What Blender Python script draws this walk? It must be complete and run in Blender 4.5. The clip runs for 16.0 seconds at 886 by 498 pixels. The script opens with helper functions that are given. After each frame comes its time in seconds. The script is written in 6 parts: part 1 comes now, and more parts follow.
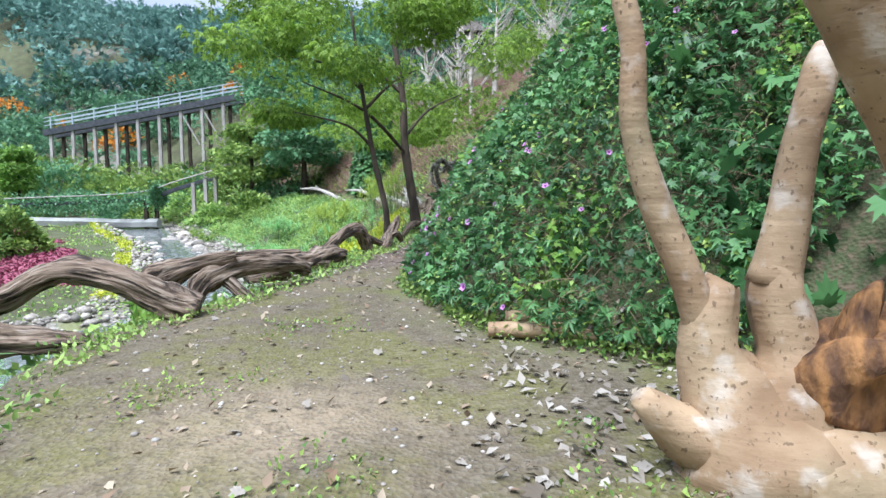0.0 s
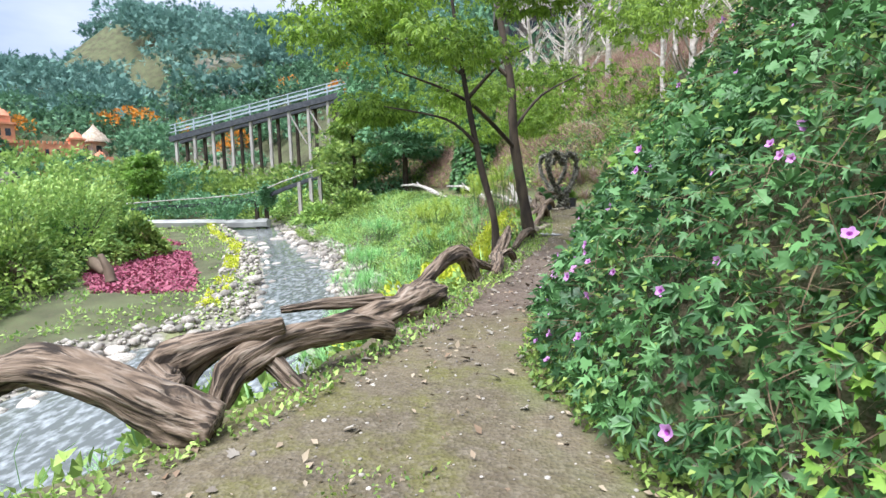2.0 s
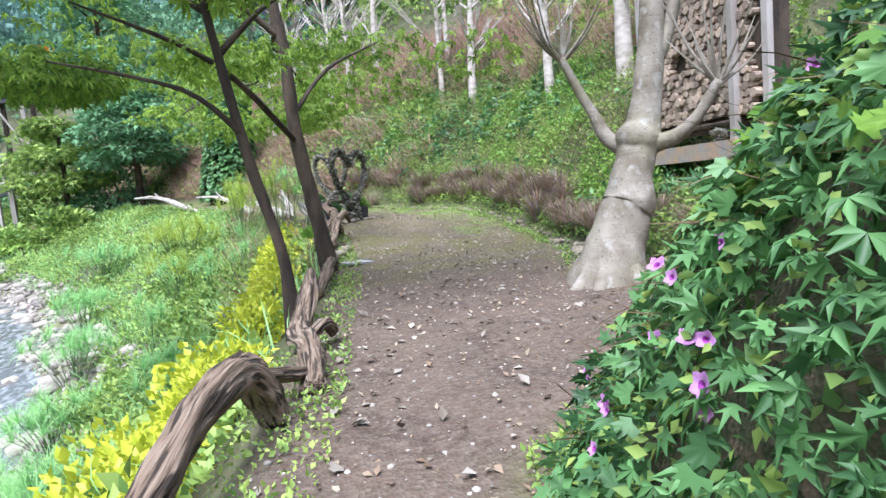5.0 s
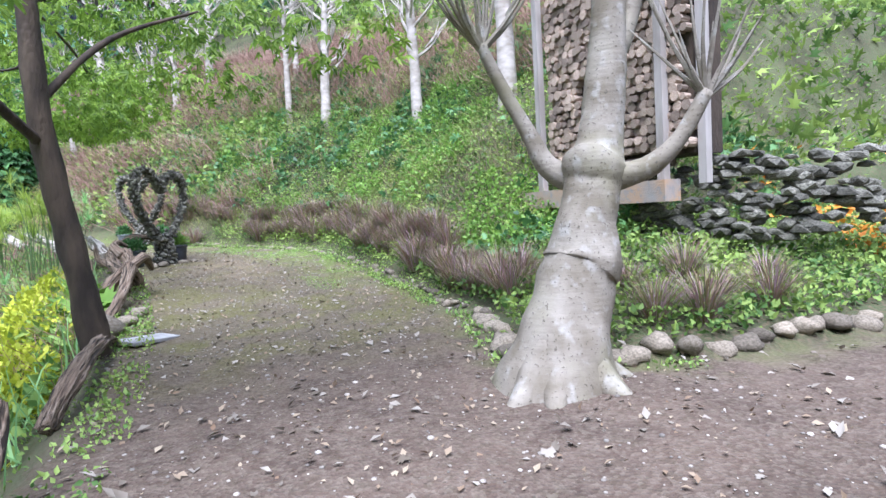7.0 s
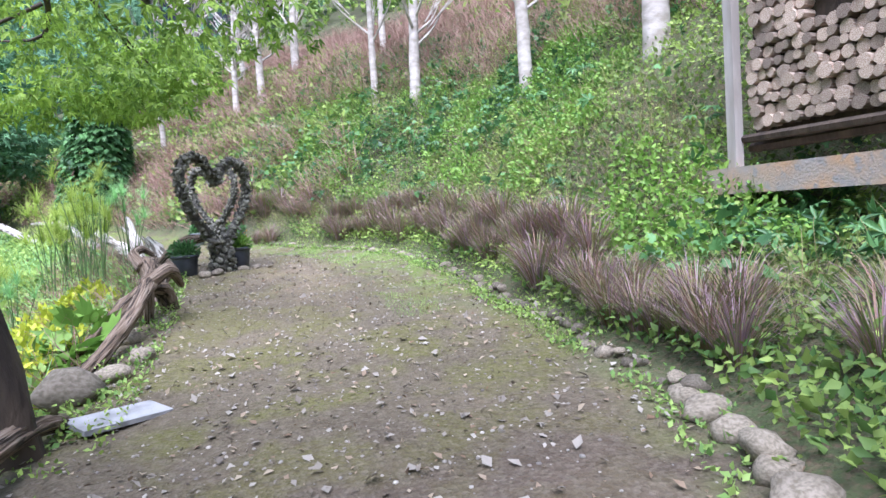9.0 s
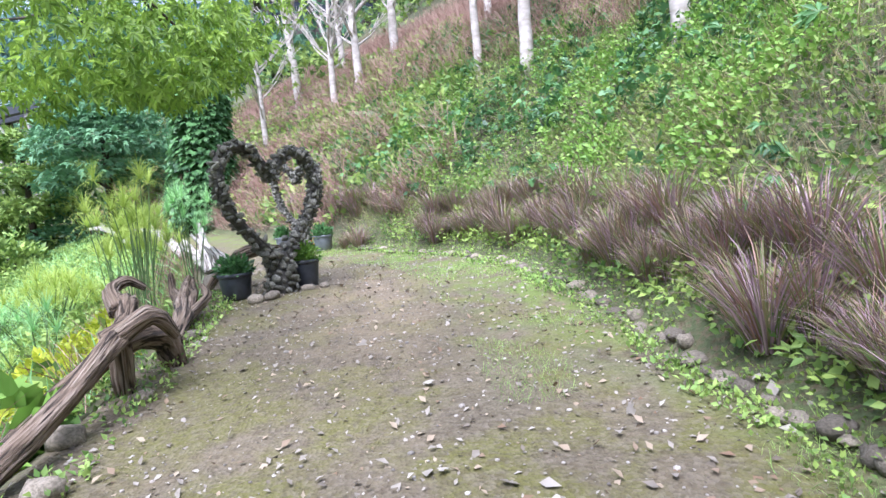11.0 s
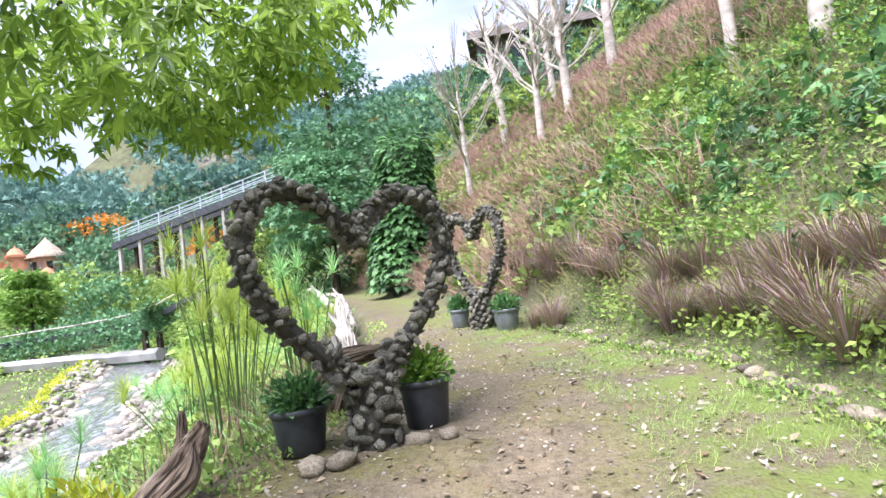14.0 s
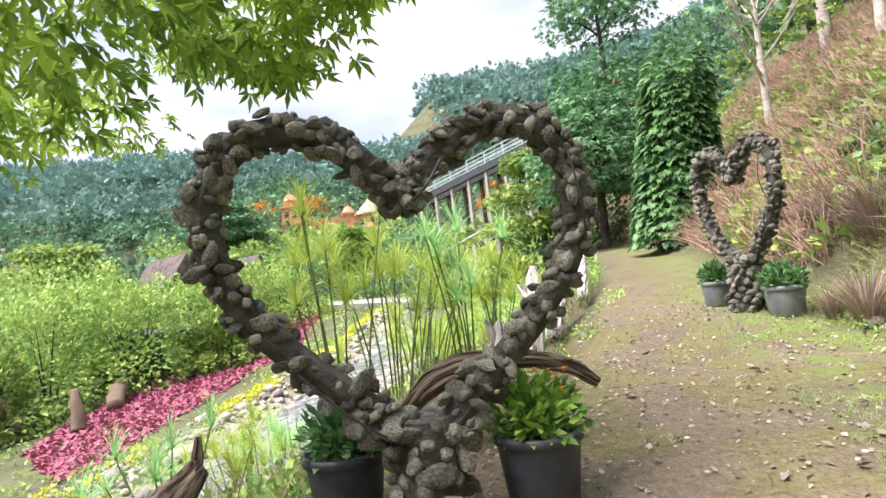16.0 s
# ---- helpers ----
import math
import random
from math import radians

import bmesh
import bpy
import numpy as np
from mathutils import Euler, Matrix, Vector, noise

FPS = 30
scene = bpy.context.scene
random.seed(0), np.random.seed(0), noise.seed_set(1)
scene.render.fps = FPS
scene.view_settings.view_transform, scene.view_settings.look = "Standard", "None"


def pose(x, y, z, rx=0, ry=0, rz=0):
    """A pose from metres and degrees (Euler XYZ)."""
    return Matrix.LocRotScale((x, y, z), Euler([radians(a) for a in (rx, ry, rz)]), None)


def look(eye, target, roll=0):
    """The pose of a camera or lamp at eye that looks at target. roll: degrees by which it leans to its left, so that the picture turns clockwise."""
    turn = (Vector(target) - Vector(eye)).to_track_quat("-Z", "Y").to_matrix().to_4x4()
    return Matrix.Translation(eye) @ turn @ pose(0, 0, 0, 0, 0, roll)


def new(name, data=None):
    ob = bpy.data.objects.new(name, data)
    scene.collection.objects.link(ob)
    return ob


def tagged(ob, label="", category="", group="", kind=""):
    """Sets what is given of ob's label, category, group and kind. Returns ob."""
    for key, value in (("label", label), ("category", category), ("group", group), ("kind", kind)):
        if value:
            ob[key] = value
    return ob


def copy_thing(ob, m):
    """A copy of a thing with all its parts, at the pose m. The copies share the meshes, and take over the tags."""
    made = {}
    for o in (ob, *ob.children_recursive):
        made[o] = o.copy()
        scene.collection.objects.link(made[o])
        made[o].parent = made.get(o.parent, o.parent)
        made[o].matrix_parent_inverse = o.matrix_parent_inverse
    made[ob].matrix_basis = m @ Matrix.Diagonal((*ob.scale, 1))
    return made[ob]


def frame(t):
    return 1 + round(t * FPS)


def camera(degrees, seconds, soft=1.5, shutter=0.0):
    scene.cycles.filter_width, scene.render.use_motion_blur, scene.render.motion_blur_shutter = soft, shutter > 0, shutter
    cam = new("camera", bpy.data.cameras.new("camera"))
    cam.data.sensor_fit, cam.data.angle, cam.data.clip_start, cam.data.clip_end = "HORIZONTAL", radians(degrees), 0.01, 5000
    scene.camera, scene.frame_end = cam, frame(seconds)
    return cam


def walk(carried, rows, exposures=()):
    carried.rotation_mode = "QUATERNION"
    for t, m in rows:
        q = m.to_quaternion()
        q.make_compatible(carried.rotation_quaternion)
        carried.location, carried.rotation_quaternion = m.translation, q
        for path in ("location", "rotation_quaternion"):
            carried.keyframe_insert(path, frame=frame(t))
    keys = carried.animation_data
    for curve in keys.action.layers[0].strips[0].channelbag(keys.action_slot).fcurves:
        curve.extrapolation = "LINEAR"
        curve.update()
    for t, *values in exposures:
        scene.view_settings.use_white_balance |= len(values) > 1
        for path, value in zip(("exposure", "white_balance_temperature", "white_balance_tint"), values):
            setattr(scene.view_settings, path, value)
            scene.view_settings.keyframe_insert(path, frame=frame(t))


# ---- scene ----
cam = camera(76.2, 16.0)
METRES, EYE, TILT, LEAN, TURN = 22.0, 1.3, -3.8, 0.7, 0.0
ROWS = [
    (0.0, 0.0, 0.0, 0.0, 0.0, 0.0, 0.0),
    (0.5, -0.0027, 0.0217, 0.0019, 2.24, 0.76, -1.23),
    (1.0, -0.003, 0.0505, 0.0117, 7.93, -0.66, -0.19),
    (1.5, -0.0087, 0.0781, 0.0171, 11.48, -0.85, 0.68),
    (2.0, -0.0155, 0.1026, 0.0245, 10.37, -0.99, 0.84),
    (2.5, -0.026, 0.1316, 0.0292, 9.77, -1.48, 1.16),
    (3.0, -0.0376, 0.163, 0.0324, 0.53, -3.49, 0.12),
    (3.5, -0.0428, 0.1964, 0.0369, -0.75, -4.98, 1.71),
    (4.0, -0.0477, 0.2295, 0.0411, -6.09, -5.26, 0.88),
    (4.5, -0.0462, 0.2607, 0.0448, -13.65, -5.51, 2.61),
    (5.0, -0.0458, 0.2919, 0.0488, -13.16, -2.0, 5.38),
    (7.5, -0.0048, 0.4553, 0.0655, -30.52, 0.22, 4.16),
    (8.0, 0.0074, 0.4879, 0.068, -29.02, 0.45, 4.47),
    (8.5, 0.0162, 0.5206, 0.07, -21.82, 1.33, 4.69),
    (9.0, 0.029, 0.553, 0.0733, -19.43, 0.17, 4.61),
    (11.5, 0.0733, 0.7105, 0.0897, -4.4, 0.77, 4.41),
    (12.0, 0.0784, 0.7435, 0.0926, -2.19, 2.48, 2.45),
    (12.5, 0.0846, 0.7725, 0.0969, -1.63, 2.08, 2.33),
    (13.0, 0.0881, 0.8013, 0.1007, 5.02, 3.27, 3.83),
    (13.5, 0.093, 0.8313, 0.1065, 7.54, 4.92, 4.92),
    (14.0, 0.0963, 0.8578, 0.1119, 15.75, 7.3, 5.55),
    (14.5, 0.0976, 0.8872, 0.1165, 21.6, 6.97, 4.8),
    (15.0, 0.1025, 0.9122, 0.1195, 31.37, 5.59, 5.25),
    (15.5, 0.1041, 0.9387, 0.1212, 38.41, 5.41, 4.1),
    (16.0, 0.1067, 0.9634, 0.1236, 44.84, 4.45, 3.4),
]
walk(cam, [(t, pose(0, 0, EYE, TILT, LEAN, TURN) @ pose(METRES * x, METRES * y, METRES * z, 90 + pitch, roll, yaw)) for t, x, y, z, yaw, pitch, roll in ROWS],
     [(0.0, 0.6, 5400, 13), (3.0, 0.8, 5900, 14), (5.0, 0.85, 5500, 18), (8.0, 0.98, 5250, 22), (9.5, 1.05, 5300, 24), (12.5, 1.2, 5450, 24), (14.5, 1.2, 6000, 22), (16.0, 1.15, 6400, 22)])

# ---- light ----
world = bpy.data.worlds.new("sky")
scene.world = world
world.use_nodes = True
wn, wl = world.node_tree.nodes, world.node_tree.links
sky = wn.new("ShaderNodeTexSky")
sky.sky_type, sky.sun_disc, sky.sun_elevation, sky.sun_rotation = "NISHITA", False, radians(58), radians(150)
sky.air_density, sky.dust_density = 1.0, 3.0
cloud = wn.new("ShaderNodeTexNoise")
cloud.inputs["Scale"].default_value, cloud.inputs["Detail"].default_value = 2.2, 6
wmap = wn.new("ShaderNodeMapping")
wmap.inputs["Scale"].default_value = (1, 1, 3.5)
wtc = wn.new("ShaderNodeTexCoord")
wl.new(wtc.outputs["Generated"], wmap.inputs["Vector"])
wl.new(wmap.outputs["Vector"], cloud.inputs["Vector"])
ramp = wn.new("ShaderNodeValToRGB")
ramp.color_ramp.elements[0].position, ramp.color_ramp.elements[0].color = 0.35, (3.4, 4.0, 5.2, 1)
ramp.color_ramp.elements[1].position, ramp.color_ramp.elements[1].color = 0.62, (6.3, 6.5, 6.9, 1)
wl.new(cloud.outputs["Fac"], ramp.inputs["Fac"])
wmix = wn.new("ShaderNodeMix")
wmix.data_type = "RGBA"
wmix.inputs["Factor"].default_value = 0.85
wl.new(sky.outputs["Color"], wmix.inputs["A"])
wl.new(ramp.outputs["Color"], wmix.inputs["B"])
wl.new(wmix.outputs["Result"], wn["Background"].inputs["Color"])
wn["Background"].inputs["Strength"].default_value = 0.105
sun = new("sun", bpy.data.lights.new("sun", "SUN"))
sun.data.energy, sun.data.angle, sun.data.color = 5.0, radians(40), (1, 0.96, 0.88)
sun.matrix_world = look((0, 0, 50), (13, 22, 0))


# ---- materials ----
def rgba(c):
    return (c[0], c[1], c[2], 1)


def surface(name, c1, c2, scale=4.0, rough=0.9, bump=0.3, fine=60.0, stretch=(1, 1, 1), c3=None, spread=0.25, leaf=0.0):
    """Two or three colours mixed by coarse and fine noise, with relief; leaf: share of light let through, colours by piece."""
    m = bpy.data.materials.new(name)
    m.use_nodes = True
    n, l = m.node_tree.nodes, m.node_tree.links
    b = n["Principled BSDF"]
    b.inputs["Roughness"].default_value = rough
    tc = n.new("ShaderNodeTexCoord")
    mp = n.new("ShaderNodeMapping")
    mp.inputs["Scale"].default_value = stretch
    l.new(tc.outputs["Object"], mp.inputs["Vector"])
    a = n.new("ShaderNodeTexNoise")
    a.inputs["Scale"].default_value, a.inputs["Detail"].default_value = scale, 5
    l.new(mp.outputs["Vector"], a.inputs["Vector"])
    cr = n.new("ShaderNodeValToRGB")
    e = cr.color_ramp.elements
    e[0].position, e[0].color = 0.5 - spread / 2, rgba(c1)
    e[1].position, e[1].color = 0.5 + spread / 2, rgba(c2)
    if leaf:
        g = n.new("ShaderNodeNewGeometry")
        add = n.new("ShaderNodeMath")
        add.operation = "MULTIPLY_ADD"
        l.new(g.outputs["Random Per Island"], add.inputs[0])
        add.inputs[1].default_value = 0.45
        sub = n.new("ShaderNodeMath")
        sub.operation = "ADD"
        sub.inputs[1].default_value = -0.22
        l.new(a.outputs["Fac"], sub.inputs[0])
        l.new(sub.outputs[0], add.inputs[2])
        l.new(add.outputs[0], cr.inputs["Fac"])
    else:
        l.new(a.outputs["Fac"], cr.inputs["Fac"])
    col = cr.outputs["Color"]
    if c3:
        f = n.new("ShaderNodeTexNoise")
        f.inputs["Scale"].default_value, f.inputs["Detail"].default_value = fine / 4, 4
        l.new(mp.outputs["Vector"], f.inputs["Vector"])
        r3 = n.new("ShaderNodeValToRGB")
        r3.color_ramp.elements[0].position, r3.color_ramp.elements[1].position = 0.52, 0.64
        l.new(f.outputs["Fac"], r3.inputs["Fac"])
        mx = n.new("ShaderNodeMix")
        mx.data_type = "RGBA"
        l.new(r3.outputs["Color"], mx.inputs["Factor"])
        l.new(col, mx.inputs["A"])
        mx.inputs["B"].default_value = rgba(c3)
        col = mx.outputs["Result"]
    l.new(col, b.inputs["Base Color"])
    if leaf:
        b.inputs["Specular IOR Level"].default_value = 0.35
        tr = n.new("ShaderNodeBsdfTranslucent")
        l.new(col, tr.inputs["Color"])
        ms = n.new("ShaderNodeMixShader")
        ms.inputs[0].default_value = leaf
        l.new(b.outputs[0], ms.inputs[1])
        l.new(tr.outputs[0], ms.inputs[2])
        l.new(ms.outputs[0], n["Material Output"].inputs["Surface"])
    elif bump:
        k = n.new("ShaderNodeTexNoise")
        k.inputs["Scale"].default_value, k.inputs["Detail"].default_value = fine, 6
        l.new(mp.outputs["Vector"], k.inputs["Vector"])
        sm = n.new("ShaderNodeMath")
        sm.operation = "ADD"
        l.new(k.outputs["Fac"], sm.inputs[0])
        l.new(a.outputs["Fac"], sm.inputs[1])
        bp = n.new("ShaderNodeBump")
        bp.inputs["Strength"].default_value, bp.inputs["Distance"].default_value = bump, 0.02
        l.new(sm.outputs[0], bp.inputs["Height"])
        l.new(bp.outputs[0], b.inputs["Normal"])
    return m


def pieces(name, c1, c2, rough=0.9, fine=40.0, bump=0.5):
    """Stone or wood whose pieces differ by Object Info's Random."""
    m = surface(name, c1, c2, 6.0, rough, bump, fine)
    n, l = m.node_tree.nodes, m.node_tree.links
    oi = n.new("ShaderNodeObjectInfo")
    g = n.new("ShaderNodeNewGeometry")
    ad = n.new("ShaderNodeMath")
    l.new(oi.outputs["Random"], ad.inputs[0])
    l.new(g.outputs["Random Per Island"], ad.inputs[1])
    fr = n.new("ShaderNodeMath")
    fr.operation = "FRACT"
    l.new(ad.outputs[0], fr.inputs[0])
    hs = n.new("ShaderNodeHueSaturation")
    mr = n.new("ShaderNodeMapRange")
    mr.inputs["To Min"].default_value, mr.inputs["To Max"].default_value = 0.5, 1.5
    l.new(fr.outputs[0], mr.inputs["Value"])
    l.new(mr.outputs[0], hs.inputs["Value"])
    b = n["Principled BSDF"]
    src = b.inputs["Base Color"].links[0].from_socket
    l.new(src, hs.inputs["Color"])
    l.new(hs.outputs[0], b.inputs["Base Color"])
    return m


def noise_ramp(n, l, vec, scale, stops, detail=6, distort=0.0):
    """Noise on vec through a colour ramp of (position, colour) stops; gives the colour and the bare value."""
    t = n.new("ShaderNodeTexNoise")
    t.inputs["Scale"].default_value, t.inputs["Detail"].default_value, t.inputs["Distortion"].default_value = scale, detail, distort
    l.new(vec, t.inputs["Vector"])
    r = n.new("ShaderNodeValToRGB")
    e = r.color_ramp.elements
    while len(e) < len(stops):
        e.new(0.5)
    for k, (p, c) in enumerate(stops):
        e[k].position, e[k].color = p, rgba(c)
    l.new(t.outputs["Fac"], r.inputs["Fac"])
    return r.outputs["Color"], t.outputs["Fac"]


def blend(n, l, f, a, b):
    x = n.new("ShaderNodeMix")
    x.data_type = "RGBA"
    l.new(f, x.inputs["Factor"])
    for key, v in (("A", a), ("B", b)):
        if isinstance(v, tuple):
            x.inputs[key].default_value = rgba(v)
        else:
            l.new(v, x.inputs[key])
    return x.outputs["Result"]


def relief(n, l, heights, strength, distance):
    """Bump from a weighted sum of values."""
    out = None
    for h, w in heights:
        m = n.new("ShaderNodeMath")
        m.operation = "MULTIPLY_ADD"
        l.new(h, m.inputs[0])
        m.inputs[1].default_value = w
        if out:
            l.new(out, m.inputs[2])
        else:
            m.inputs[2].default_value = 0.0
        out = m.outputs[0]
    bp = n.new("ShaderNodeBump")
    bp.inputs["Strength"].default_value, bp.inputs["Distance"].default_value = strength, distance
    l.new(out, bp.inputs["Height"])
    l.new(bp.outputs[0], n["Principled BSDF"].inputs["Normal"])


def grained(name, dark, mid, pale):
    """Old wood whose fibres run along the limb, by the mesh's own grain coordinate."""
    m = bpy.data.materials.new(name)
    m.use_nodes = True
    n, l = m.node_tree.nodes, m.node_tree.links
    b = n["Principled BSDF"]
    b.inputs["Roughness"].default_value = 0.9
    at = n.new("ShaderNodeAttribute")
    at.attribute_name = "grain"
    tc = n.new("ShaderNodeTexCoord")
    fibre, f1 = noise_ramp(n, l, at.outputs["Vector"], 3.4, [(0.36, dark), (0.5, mid), (0.66, pale)], 8, 0.4)
    crack, f2 = noise_ramp(n, l, at.outputs["Vector"], 2.2, [(0.40, (1, 1, 1)), (0.47, (0, 0, 0))], 4, 0.6)
    stain, f3 = noise_ramp(n, l, tc.outputs["Object"], 2.3, [(0.45, (0, 0, 0)), (0.65, (0.6, 0.6, 0.6))], 5)
    col = blend(n, l, stain, fibre, mid)
    col = blend(n, l, crack, col, tuple(v * 0.6 for v in dark))
    l.new(col, b.inputs["Base Color"])
    relief(n, l, [(f1, 0.7), (f2, 1.0), (f3, 0.3)], 1.0, 0.035)
    return m


def ringed(name, dark, mid, lichen, moss):
    """Smooth bark with level rings, lichen blotches and mossy stains."""
    m = bpy.data.materials.new(name)
    m.use_nodes = True
    n, l = m.node_tree.nodes, m.node_tree.links
    b = n["Principled BSDF"]
    b.inputs["Roughness"].default_value = 0.8
    tc = n.new("ShaderNodeTexCoord")
    mp = n.new("ShaderNodeMapping")
    mp.inputs["Scale"].default_value = (1, 1, 7)
    l.new(tc.outputs["Object"], mp.inputs["Vector"])
    base, f1 = noise_ramp(n, l, tc.outputs["Object"], 3.0, [(0.35, dark), (0.62, mid)], 7)
    ring, f2 = noise_ramp(n, l, mp.outputs["Vector"], 3.2, [(0.3, (0.4, 0.4, 0.4)), (0.4, (0, 0, 0))], 5)
    spot, f3 = noise_ramp(n, l, tc.outputs["Object"], 7.0, [(0.56, (0, 0, 0)), (0.68, (0.55, 0.55, 0.55))], 10)
    green, f4 = noise_ramp(n, l, tc.outputs["Object"], 1.4, [(0.5, (0, 0, 0)), (0.68, (0.7, 0.7, 0.7))], 6)
    speck, f5 = noise_ramp(n, l, tc.outputs["Object"], 38.0, [(0.62, (0, 0, 0)), (0.68, (0.8, 0.8, 0.8))], 3)
    col = blend(n, l, green, base, moss)
    col = blend(n, l, spot, col, lichen)
    col = blend(n, l, ring, col, tuple(v * 0.7 for v in dark))
    col = blend(n, l, speck, col, tuple(v * 0.5 for v in dark))
    l.new(col, b.inputs["Base Color"])
    relief(n, l, [(f2, 0.6), (f3, 0.5), (f5, 0.3)], 0.45, 0.025)
    return m


